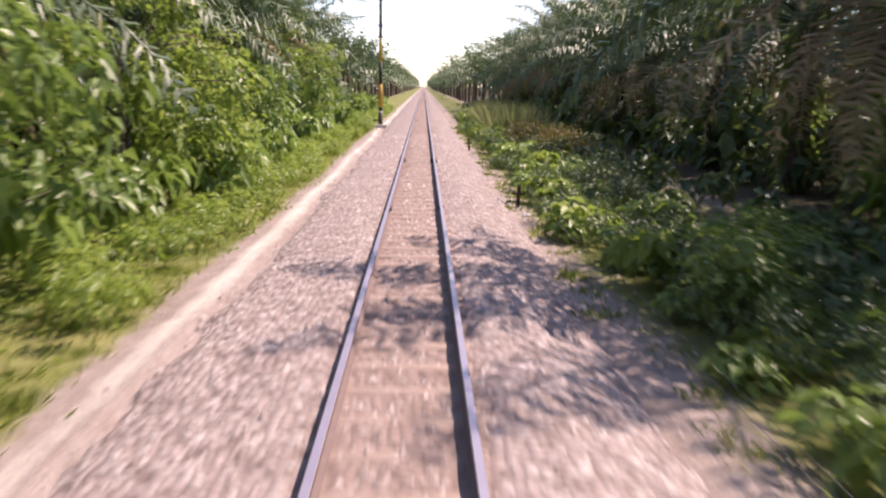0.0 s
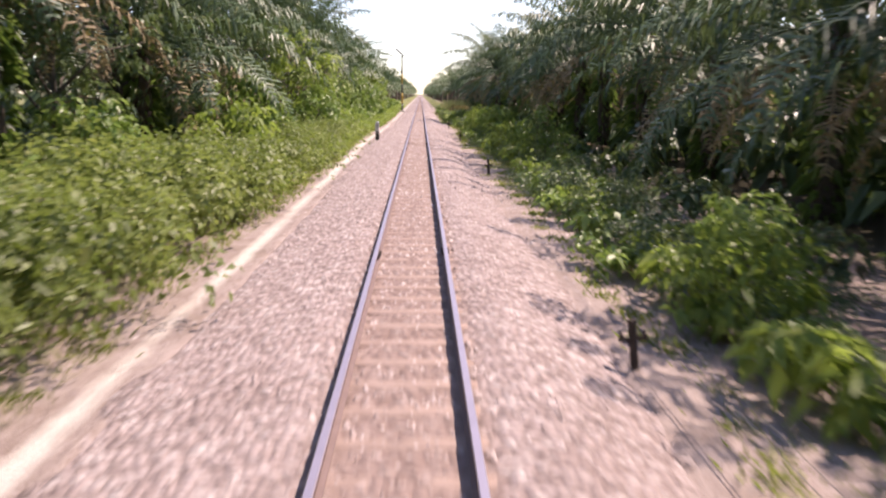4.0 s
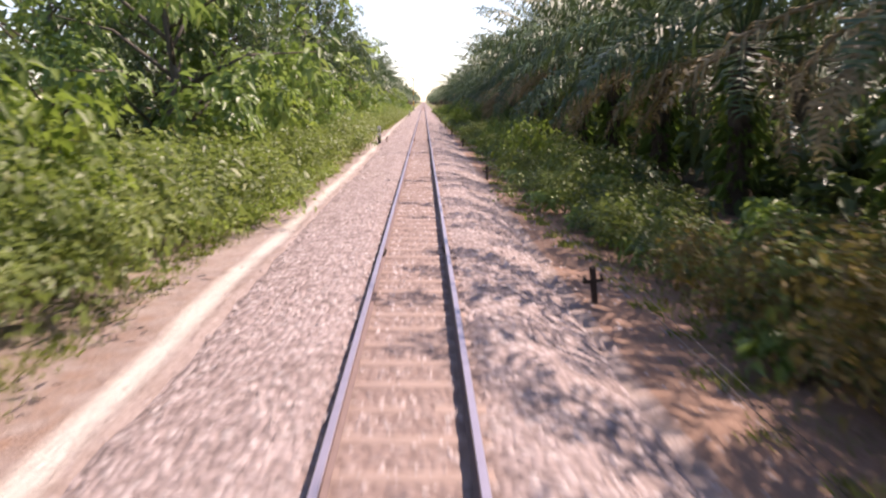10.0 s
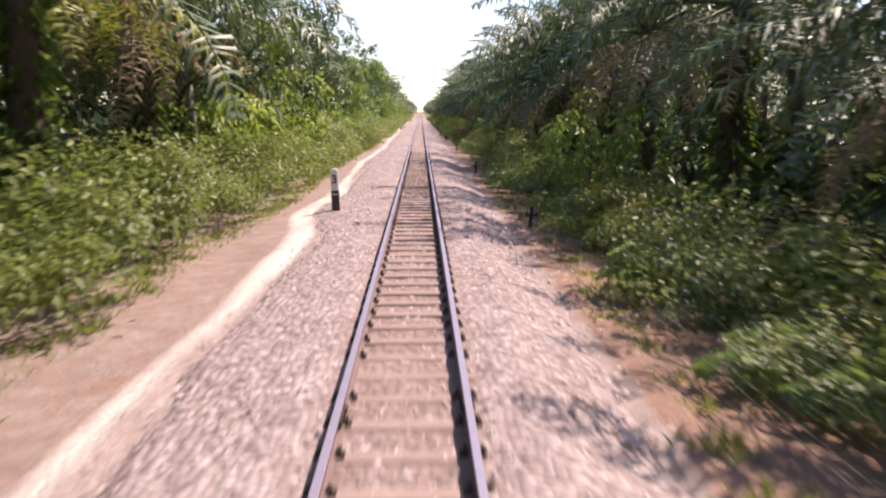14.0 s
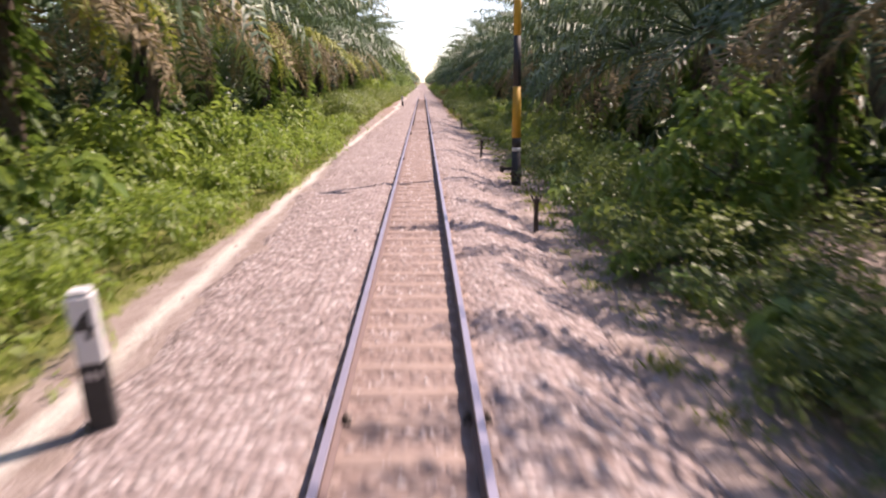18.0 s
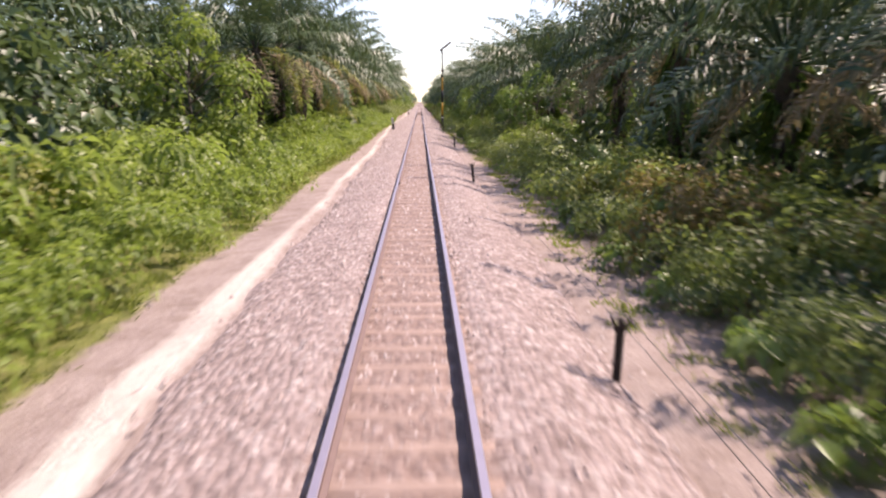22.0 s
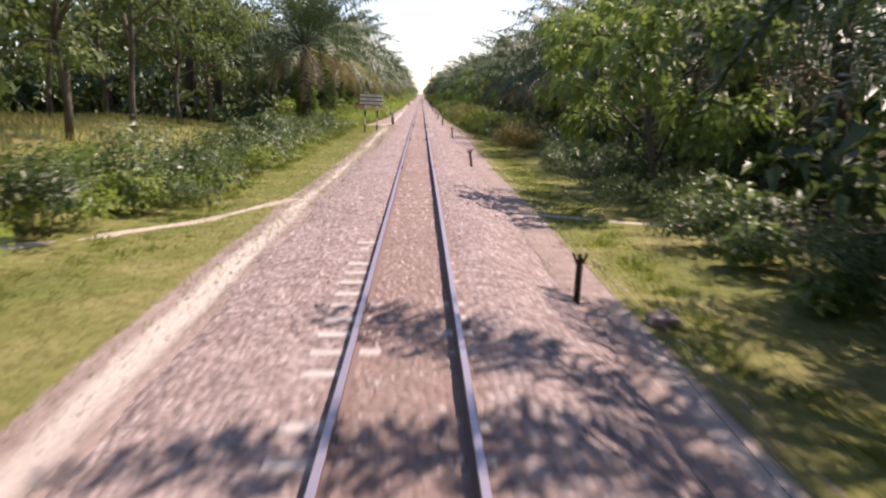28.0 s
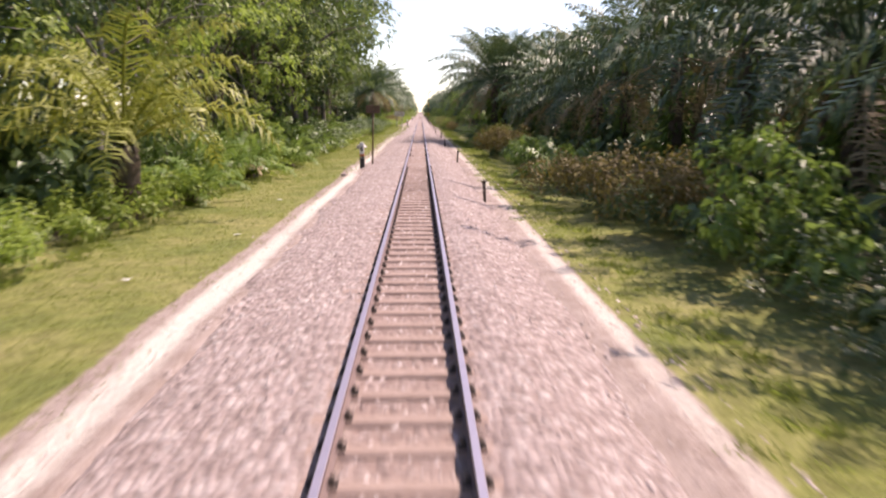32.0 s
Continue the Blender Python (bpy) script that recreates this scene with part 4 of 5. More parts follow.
def palm_trunk(tall):
    """Thick trunk with stubs of old frond bases in spirals."""
    bm = bmesh.new()
    tube(bm, [(0, 0, z) for z in np.linspace(-0.4, tall, 7)], [0.42, 0.34, 0.3, 0.3, 0.31, 0.33, 0.22], 9)
    v, f = [], []
    n = int(tall * 16)
    for k in range(n):
        a, z = k * 2.39996, 0.15 + (tall - 0.2) * k / n
        m = Matrix.Translation((0, 0, z)) @ Matrix.Rotation(a, 4, "Z") @ Matrix.Translation((0.29, 0, 0)) @ Matrix.Rotation(radians(-32), 4, "Y")
        ln = 0.16 + 0.1 * noise.noise(Vector((k, tall, 0)))
        vs = [bm.verts.new(m @ Vector(c)) for c in ((0, -0.09, -0.04), (0, 0.09, -0.04), (0, 0, 0.06), (ln * 0.4, -0.05, 0.1 + ln), (ln * 0.4, 0.05, 0.1 + ln), (ln * 0.2, 0, 0.15 + ln))]
        for q in ((0, 1, 4, 3), (1, 2, 5, 4), (2, 0, 3, 5), (3, 4, 5)):
            bm.faces.new([vs[i] for i in q])
    me = bpy.data.meshes.new("trunk")
    bm.to_mesh(me)
    bm.free()
    me.materials.append(PALM_TRUNK)
    return me


def make_palm(tall, n, leaflets, seg, lw, dry, lod, fading=0):
    t = thing("oil_palm", pose(0, 0, 0), "mature oil palm with arching feathery fronds and a rough dark trunk", "palm tree", "oil palms")
    part("trunk", palm_trunk(tall), PALM_TRUNK, t)
    v, f = crown_arrays(n, leaflets, seg, lw)
    part("crown", mesh_np("crown", v + np.array((0, 0, tall)), f, LEAF_PALM), LEAF_PALM, t)
    if lod == 0:
        n = 260
        a, z = rng.uniform(0, math.tau, n), rng.beta(1.3, 1.6, n) * tall * 0.95
        o = np.stack([np.cos(a), np.sin(a), np.zeros(n)], 1)
        L = rng.uniform(0.25, 0.62, n)
        v, f = leaf_arrays(o * 0.3 + np.stack([0 * z, 0 * z, z], 1), o + rng.normal(0, 0.3, (n, 3)) + np.array((0, 0, 0.35)), L, L * 0.26, 0.2, 0.75)
        tagged(part("fern_growth", mesh_np("fern_growth", v, f, LEAF_BIG), LEAF_BIG, t, "green ferns growing on the trunk"), kind="stuff")
    if dry:
        v, f = dry_arrays(dry, 26 if lod == 0 else 10)
        part("dry_fronds", mesh_np("dry_fronds", v + np.array((0, 0, tall)), f, LEAF_DRY), LEAF_DRY, t, "hanging brown dead fronds")
    if fading:
        v, f = dry_arrays(fading, 28)
        part("fading_fronds", mesh_np("fading_fronds", v + np.array((0, 0, tall + 0.3)), f, LEAF_YELLOW), LEAF_YELLOW, t, "drooping yellow-green old fronds")
    return t


NEAR_PALMS = [make_palm(h, 32, 36, 8, 0.07, d, 0) for h, d in ((4.6, 8), (5.2, 10), (5.7, 8), (4.2, 9))]
SHAGGY_PALMS = [make_palm(h, 28, 34, 8, 0.07, d, 0, q) for h, d, q in ((5.7, 8, 9), (6.3, 12, 7))]
FAR_PALMS = [make_palm(h, 24, 15, 5, 0.15, d, 1) for h, d in ((4.9, 2), (5.5, 0), (4.5, 3))]
palm_used = set()


def put_palm(kinds, i, x, y, scale=1.0):
    src = kinds[i % len(kinds)]
    m = pose(x, y, height(x, y) - 0.05, 3 * wob(y, 71, 3), 3 * wob(x + y, 72, 3), (i * 137.5) % 360) @ Matrix.Scale(scale, 4)
    if src.name in palm_used:
        ob = copy_thing(src, m)
        ob.matrix_basis = m
    else:
        palm_used.add(src.name)
        src.matrix_basis = m


# right-hand plantation: two rows as things
k = 0
for y in np.arange(-592, 112, 7.6):
    k += 1
    tall = smooth(-262, -240, y) * smooth(-60, -90, y)
    back = 1.2 * smooth(-345, -358, y) + 1.4 * smooth(-12, 0, y) + 1.3 * smooth(-220, -227, y) * smooth(-258, -250, y) + 0.9 * smooth(-390, -400, y) * smooth(-432, -424, y) + 1.0 * smooth(-432, -445, y) + 1.0 * smooth(-78, -62, y)
    if min(abs(y - q) for q in (-467, -386.5, -308, -340, -176.5, 5)) > 4.2:
        put_palm(NEAR_PALMS if y > -588 else FAR_PALMS, k * 7 + k // 3, 8.5 + back + 0.5 * wob(y, 81, 5), y + 1.2 * wob(y, 82, 5), 1.0 + 0.07 * tall + 0.1 * wob(y, 83, 4))
    put_palm(FAR_PALMS, k * 5, 15.6 + wob(y, 84, 5), y + 3.8, 1.15 + 0.1 * tall)
for i, (x, y, s) in enumerate(((8.0, 13.0, 1.1), (6.5, -493.5, 1.05), (7.8, -100.5, 1.08), (7.5, -197.5, 1.05), (7.9, -481.5, 1.2), (7.8, -488.5, 1.12))):
    put_palm(NEAR_PALMS, i + 1, x, y, s)
put_palm(SHAGGY_PALMS, 0, -8.2, -100.0, 1.0)
# left-hand palms: single ones among the trees, then a plantation
for y in (74, 60, 47, 33, 15, 2, -14, -31, -39, -50, -210):
    k += 1
    put_palm(NEAR_PALMS, k * 3 + 1, -10.6 + 0.8 * wob(y, 85, 4), y, 1.24)
for y in np.arange(-434, -217, 8.0):
    k += 1
    if not -379 < y < -351:
        put_palm(SHAGGY_PALMS if k % 3 else NEAR_PALMS, k * 5 + 2 + k // 3, -7.5 + 0.7 * wob(y, 86, 5), y + wob(y, 87, 5), 1.06 + 0.1 * wob(y, 88, 4))
    put_palm(FAR_PALMS, k * 3, -16.0, y + 4, 1.2)


def far_palms():
    """Rows further in and the avenue far ahead."""
    crowns = [crown_arrays(17, 8, 3, 0.24) for _ in range(3)]
    trunks = [rod((0, 0, -5.0), (0, 0, 0), 0.36, 0.3) for _ in range(1)]
    cr, tr = [], []
    spots = [(23.5 + 7.8 * j + wob(y, 91, 4), y + 4 * j) for y in np.arange(-590, 110, 8.6) for j in (0, 1)]
    spots += [(8.2 + 8 * j + wob(y, 92, 4), y) for y in np.arange(115, 900, 10) for j in (0, 1)]
    spots += [(-8.6 - 8 * j + wob(y, 93, 4), y) for y in np.arange(85, 900, 10) for j in (0, 1)]
    spots += [(-25 + wob(y, 94, 4), y) for y in np.arange(-430, -270, 9)]
    for i, (x, y) in enumerate(spots):
        tall = 4.6 + 0.8 * wob(y + x, 95, 3)
        z = height(x, y) + tall
        cr.append(placed(crowns[i % 3], x, y, z, 1.05, i * 2.4))
        tr.append(placed(trunks[0], x, y, z - 0.1, 1.0, 0))
    stuff("plantation_palms", cr, LEAF_PALM, "deep rows of oil palm crowns in the plantation", "palm trees")
    stuff("plantation_trunks", tr, PALM_TRUNK, "dark trunks of the deeper palm rows", "palm trunks")


far_palms()

# ---- broadleaf trees ----
def make_tree(tall, spread, leaves, leaf, ratio, trunk_r, mat, bark, low, name, label, droop=0.35):
    """Tapered trunk, forking limbs, leaf sprays round the limb ends."""
    t = thing(name, pose(0, 0, 0), label, "tree", name + "s")
    bm = bmesh.new()
    bend = [(0.12 * tall / 8 * math.sin(k * 1.3 + tall), 0.1 * math.cos(k * 1.7 + tall), tall * 0.72 * k / 6 - (0.3 if k == 0 else 0)) for k in range(7)]
    tube(bm, bend, [trunk_r * (1 - 0.12 * k) for k in range(7)], 8)
    ends = []
    nl = 16
    for k in range(nl):
        q = low + (0.97 - low) * k / nl
        o = np.array(bend[min(6, max(1, int(q * 7)))])
        o[2] = tall * 0.72 * q
        a = k * 2.4 + rng.normal(0, 0.25)
        reach = spread * (0.62 + 0.45 * math.sin(math.pi * min(1, (q - low) / (1 - low) * 0.8 + 0.15))) * rng.uniform(0.8, 1.1)
        e = o + np.array((math.cos(a) * reach, math.sin(a) * reach, tall * rng.uniform(0.08, 0.26)))
        m = (o + e) / 2 + np.array((0, 0, 0.05 * tall))
        tube(bm, (o, m, e), (trunk_r * 0.42, trunk_r * 0.28, trunk_r * 0.1), 5)
        ends += [(e, reach), (m * 0.4 + e * 0.6, reach)]
    ends.append((np.array((0, 0, tall * 0.92)), spread))
    ends.append((np.array((0.3, 0.2, tall * 0.82)), spread))
    part("trunk", bm, bark, t)
    n = leaves
    idx = rng.integers(0, len(ends), n)
    cen = np.array([e for e, _ in ends])[idx]
    rad = np.array([0.29 * r + 0.22 for _, r in ends])[idx][:, None]
    tufts = 9
    spray = unit(rng.normal(0, 1, (len(ends), tufts, 3))) * rng.uniform(0.45, 1.15, (len(ends), tufts, 1)) * np.array((1, 1, 0.75))
    o = spray[idx, rng.integers(0, tufts, n)]
    d = unit(rng.normal(0, 1, (n, 3)))
    p = cen + o * rad + d * (rad * 0.2 + leaf * 0.35) * rng.uniform(0.3, 1.1, (n, 1))
    s = leaf * rng.uniform(0.65, 1.3, n)
    face = unit(unit(o) + 0.5 * d + rng.normal(0, 0.35, (n, 3)) + np.array((0, 0, 0.9)))
    out = rng.normal(0, 1, (n, 3)) + unit(o) * 0.5 - np.array((0, 0, 0.6))
    out = unit(out - face * (out * face).sum(1, keepdims=True)) + face * 0.1
    v, f = leaf_arrays(p, out, s, s * ratio, 0.15, droop, face)
    part("crown", mesh_np("crown", v, f, mat), mat, t)
    return t


WOOD = [make_tree(h, s, 3600, 0.25, 0.5, 0.16, LEAF_TREE, BARK, 0.2, "broadleaf_tree", "dense dark green broadleaf tree at the edge of the wood")
        for i, (h, s) in enumerate(((10.5, 3.0), (9.0, 3.3), (12.5, 3.2), (8.0, 2.6)))]
RUBBER = [make_tree(h, 3.5, 3200, 0.27, 0.45, 0.17, LEAF_RUBBER, BARK, 0.34, "slender_tree", "slender plantation tree with a thin dark trunk and light crown") for h in (11.0, 12.5, 9.5)]
YOUNG = [make_tree(h, s, 1300, 0.24, 0.5, 0.05, LEAF_BIG, BARK, 0.12, "young_tree", "young broadleaf tree with large glossy leaves", 0.5) for h, s in ((3.4, 1.2), (4.4, 1.6), (2.7, 1.0))]
ROUND = make_tree(7.2, 2.9, 4200, 0.27, 0.5, 0.14, LEAF_BIG, BARK, 0.12, "spreading_tree", "round dense broadleaf tree with glossy leaves")
SAPLING = make_tree(2.3, 0.85, 760, 0.2, 0.55, 0.03, LEAF_BRIGHT, BARK, 0.15, "sapling", "thin sapling with large light green leaves", 0.5)
AIRY = [make_tree(h, 3.7, 4600, 0.2, 0.5, 0.13, LEAF_BRIGHT, BARK_PALE, 0.34, "airy_tree", "tall slender tree with a pale trunk and light green airy crown") for h in (10.5, 12.0)]
FRESH = make_tree(5.2, 2.1, 3000, 0.2, 0.55, 0.09, LEAF_BRIGHT, BARK, 0.1, "fresh_tree", "round small tree with fresh light green leaves")
tree_used = set()


def put_tree(src, x, y, scale=1.0, turn=0.0):
    m = pose(x, y, height(x, y) - 0.05, 0, 0, turn) @ Matrix.Scale(scale, 4)
    if src.name in tree_used:
        copy_thing(src, m).matrix_basis = m
    else:
        tree_used.add(src.name)
        src.matrix_basis = m


k = 0
# wood on the left
for y in np.arange(-216, 92, 6.8):
    k += 1
    if abs(y + 149) < 6:
        continue
    inner = y > -60
    put_tree(WOOD[(k * 5 + k // 4) % 4], -8.6 - (2.4 if inner else 0.3) + 1.9 * wob(y, 101, 4), y + 1.2 * wob(y, 102, 3), (0.98 if inner else 1.04) + 0.22 * wob(y, 103, 5), k * 77)
    if k % 2 == 0:
        put_tree(WOOD[(k * 3) % 4], -14.5 + wob(y, 104, 4), y + 2.5, 1.12, k * 51)
for y in np.arange(-585, -489, 4.8):
    k += 1
    put_tree(AIRY[k // 2 % 2] if y < -515 and k % 4 else (WOOD + RUBBER)[(k * 3) % 7], -10.2 - 2.6 * smooth(-556, -552, y) * smooth(-536, -541, y) + 1.2 * wob(y, 105, 4), y, 1.12 + 0.1 * wob(y, 106, 3), k * 77)
    put_tree(RUBBER[k % 3], -15.5, y + 2, 1.1, k * 33)
# open plantation of slender trees
for y in np.arange(-492, -434, 6.6):
    for j in range(4):
        k += 1
        put_tree(RUBBER[k % 3], -12.6 - 6.2 * j + 0.8 * wob(y + j * 31, 107, 3), y + 1.0 * wob(y + j * 13, 108, 3), 1.02 + 0.1 * wob(y + j, 109, 2), k * 61)
for i, (x, y, s) in enumerate(((-9.2, -481.0, 1.2), (-8.4, -489.0, 1.3), (-8.8, -494.0, 1.25), (-7.6, -499.5, 1.4), (-8.4, -505.0, 1.35), (-8.0, -511.0, 1.4), (-9.5, -516.0, 1.3))):
    put_tree(RUBBER[i % 3], x, y, s, i * 97)
# single trees among the palms
for i, (x, y, s) in enumerate(((6.5, -467.2, 0.98), (7.9, -384.5, 0.95), (6.3, -308.0, 0.72), (6.6, -176.5, 0.8), (-7.6, -147.0, 1.35), (6.6, -340.0, 0.7))):
    put_tree(ROUND, x, y, s, i * 70)
for i, (x, y, s) in enumerate(((4.9, -81.5, 1.0), (4.6, -130.0, 0.6), (4.4, -24.0, 0.85), (5.0, -300.0, 0.9), (5.2, -318.0, 1.0), (-5.0, -87.0, 1.0), (-5.6, -78.0, 1.1),
                               (-5.5, 10.0, 1.0), (-5.2, 20.0, 0.9), (-5.6, 2.0, 1.15), (-6.0, -8.0, 1.1), (-5.8, -16.0, 1.0), (-5.4, -26.0, 0.95), (-6.0, -104.0, 1.2), (-6.0, -112.0, 1.0), (-5.8, -128.0, 1.25),
                               (-5.6, -136.0, 1.1), (-6.4, -190.0, 1.1), (-6.8, -201.0, 1.0), (5.0, -218.0, 0.8), (5.2, -528.0, 0.7), (6.2, -552.0, 0.8), 
                               (4.8, -40.0, 0.6), (4.6, -60.0, 0.6), (4.9, -118.0, 0.5), (5.3, -236.0, 0.7), (5.4, -270.0, 0.8), (-6.3, 30.0, 1.1), (-6.0, 40.0, 1.0), (-6.2, 50.0, 1.1))):
    put_tree(YOUNG[i % 3], x, y, s, i * 83)

for i, y in enumerate(np.arange(-213, 80, 7.3)):
    if -165 < y < -142 or -246 < y < -216 or (y > -70 and i % 2) or (-205 < y < -168 and i % 2):
        continue
    put_tree((YOUNG + [FRESH])[(i * 3 + i // 5) % 4], -7.3 + 0.8 * wob(y, 111, 3), y + 2 * wob(y, 112, 5), (0.8, 1.25, 1.0, 0.7, 1.1)[i % 5] * (0.75 if i % 4 == 3 else 1.0), i * 47)
for i, y in enumerate(np.arange(-585, -495, 6.7)):
    if -554 < y < -541:
        continue
    put_tree((YOUNG + [FRESH])[(i * 3) % 4], -8.6 + 0.8 * wob(y, 113, 3), y, 0.65, i * 47)
for i, (x, y, s) in enumerate(((4.1, -17.0, 1.0), (-6.2, -203.0, 1.5), (-6.5, -199.5, 1.6), (-6.1, -207.5, 1.4), (-6.8, -212.0, 1.6), (-6.0, -190.0, 1.4), (-5.9, -160.0, 1.5), (-6.3, -139.0, 1.6), (-6.2, -118.0, 1.5), (-5.6, -46.0, 1.2), (4.3, -140.7, 1.05), (4.2, -80.0, 1.0), (4.4, -77.8, 0.8), (3.9, -281.0, 0.6), (4.1, -283.0, 0.55), (4.3, -323.0, 0.75), (4.6, -426.0, 0.9), (4.9, -428.5, 0.8), (4.0, -62.0, 0.7), (4.0, -125.0, 0.6),
                               (4.2, -33.0, 0.8), (4.3, -8.0, 0.9), (-4.6, -150.0, 0.6), (-4.9, -152.0, 0.7), (-4.8, -12.0, 0.8), (-5.0, -18.0, 0.9), (-5.2, -92.0, 1.0), (-5.0, -110.0, 0.9), (-5.6, -196.0, 1.0), (-5.4, -206.0, 0.9), (4.6, -345.0, 0.7))):
    put_tree(SAPLING, x, y, s, i * 83)
put_tree(FRESH, -8.6, -354.0, 1.2, 0)
put_tree(FRESH, -6.2, 18.0, 1.0, 50)
put_tree(FRESH, -6.8, 24.5, 0.9, 110)
put_tree(WOOD[3], -8.0, -427.0, 0.62, 30)


def dead_tree(x, y):
    t = thing("dead_tree", pose(x, y, height(x, y)), "bare grey dead tree wrapped in creepers", "tree")
    bm = bmesh.new()
    tube(bm, ((0, 0, -0.3), (0.1, 0, 2.0), (0.0, 0.1, 4.0)), (0.2, 0.16, 0.1), 8)
    for e in ((1.9, -0.3, 5.4), (0.4, 0.2, 6.6), (-1.5, 0.4, 5.6), (0.9, -0.6, 6.2)):
        tube(bm, ((0, 0.1, 3.8), (e[0] * 0.45, e[1] * 0.5, 3.8 + (e[2] - 3.8) * 0.6), e), (0.08, 0.05, 0.02), 5)
    part("trunk", bm, BARK_PALE, t)
    v, f = clump(420, 0.9, 4.2, 0.16, 0.6, 8)
    part("creeper", mesh_np("creeper", v, f, LEAF_BRIGHT), LEAF_BRIGHT, t, "bright green climbing creeper")


dead_tree(-8.0, -174.0)
dead_tree(-7.4, -214.0)


def young_palm(n, length, trunk, mat, label, bend=80):
    t = thing("young_palm", pose(0, 0, 0), label, "palm tree", "young palms")
    part("trunk", palm_trunk(trunk), PALM_TRUNK, t)
    pieces = []
    for k in range(n):
        v, f = frond(k * 2.4, radians(78 - 58 * k / n), length * rng.uniform(0.85, 1.1), radians(bend + 25 * k / n), 30, 7, 0.055, 0.24 * length, 1.6)
        pieces.append((v + np.array((0, 0, trunk)), f))
    v, f = join_arrays(pieces)
    part("crown", mesh_np("crown", v, f, mat), mat, t)
    return t


LOW_PALM = young_palm(12, 2.3, 0.3, LEAF_BIG, "young oil palm with low arching fronds in the undergrowth")
GOLD_PALM = young_palm(18, 4.2, 1.7, LEAF_YELLOW, "small palm with yellowing drooping fronds", 112)
for i, (x, y, s) in enumerate(((-7.0, -501, 1.0), (-7.3, -507, 1.1), (-6.9, -513, 0.9), (-7.4, -519, 1.1), (-7.0, -531, 1.0), (-7.5, -537, 1.2), (-5.4, -126.5, 1.0), (-5.2, -114.0, 0.9), (-5.6, -97.0, 1.0), (-5.6, -5.0, 1.1),
                               (5.2, -100.0, 0.9), (5.3, -262.0, 1.0), (5.5, -365.0, 1.0), (5.6, -497.0, 1.0), (-6.5, -238.0, 1.1), (5.6, -535.0, 1.1))):
    put_tree(LOW_PALM, x, y, s, i * 71)
for i, (x, y, s) in enumerate(((-7.7, -497, 1.2), (-8.3, -504, 1.0), (-6.7, -510, 0.8), (-8.5, -516, 1.3), (-6.6, -523, 0.9), (-8.0, -534, 1.1), (-6.7, -541, 0.8), (-8.0, -528, 1.0), (-6.0, -133, 1.2), (-5.3, -131, 0.8))):
    put_tree(LOW_PALM, x, y, s, i * 97)
put_tree(GOLD_PALM, -7.3, -545.0, 1.12, 20)


def fallen_frond(x, y, turn, lift=0.35):
    v, f = frond(0, radians(12), 3.6, radians(28), 30, 7, 0.055, 0.7, 1.4)
    ob = new("fallen_frond", mesh_np("fallen_frond", v, f, LEAF_DRY))
    ob.matrix_basis = pose(x, y, height(x, y) + lift, 0, 0, turn)
    tagged(ob, "dry brown palm frond fallen on the verge growth", "palm frond", "fallen fronds")


for i, (x, y) in enumerate(((-8.4, -390.0), (-5.2, -290.0), (-5.6, -338.0), (-4.9, -5.5), (-5.2, -7.5), (5.3, -33.0), (5.2, -258.0), (-5.9, -534.5))):
    fallen_frond(x, y, i * 67)
for x, y, z, turn, elev, bend in ((-7.9, -400.6, 0.75, -6, 20, 58), (-7.7, -401.2, 0.85, 4, 26, 72), (-7.5, -401.8, 0.9, 11, 30, 84), (-7.2, -400.2, 0.8, -14, 16, 50), (-8.0, -402.0, 0.7, -2, 12, 36),
                                  (-7.0, -401.4, 1.0, 7, 22, 95), (-7.6, -400.8, 0.6, 20, 8, 30), (-7.3, -402.2, 0.7, -20, 10, 34)):
    v, f = frond(0, radians(elev), 4.1 + 0.3 * math.sin(turn), radians(bend), 46, 8, 0.05, 0.62, 1.7)
    ob = new("cut_frond", mesh_np("cut_frond", v, f, LEAF_DRY))
    ob.matrix_basis = pose(x, y, height(x, y) + z + 0.5, 0, 0, turn)
    tagged(ob, "cut reddish-brown palm frond heaped on the verge growth", "palm frond", "cut fronds")
put_tree(GOLD_PALM, -7.4, -321.0, 0.9, 120)

# ---- undergrowth ----
SMALL = [clump(600, 0.8, 1.05, 0.085, 0.6, 6) for _ in range(6)]
VINES = [clump(260, 0.8, 1.3, 0.17, 0.6, 7) for _ in range(4)]
WEEDS = [clump(250, 0.75, 0.85, 0.14, 0.45, 6) for _ in range(5)]
DEEP = [clump(46, 0.75, 1.1, 0.5, 0.55, 5, 0.5) for _ in range(4)]
LARGE = [clump(110, 0.7, 1.1, 0.3, 0.6, 5, 0.5) for _ in range(4)]


def rows(y0, y1, step, xs, jitter, scale, kinds, tall=1.0, side=-1, spread=0.25, clear=True):
    out = []
    for y in np.arange(y0, y1, step):
        for x in xs:
            s = scale * rng.uniform(1 - spread, 1 + spread)
            edge = left_edge(y) if side < 0 else right_edge(y)
            off = x + 0.38 * s if side > 0 and x > 0.2 else x
            px, py = edge + side * off + rng.normal(0, jitter), y + rng.uniform(-0.5, 0.5) * step
            if side < 0 and abs(px - path_x(py)) < 0.3:
                continue
            if clear and side < 0 and (-486 < py < -472 and px > -6.3 or abs(py + 475.6) < 1.1 and px > -9):
                continue
            out.append(placed(kinds[rng.integers(len(kinds))], px, py, height(px, py) - 0.05, s, rng.uniform(0, math.tau), tall * rng.uniform(0.85, 1.15)))
    return out


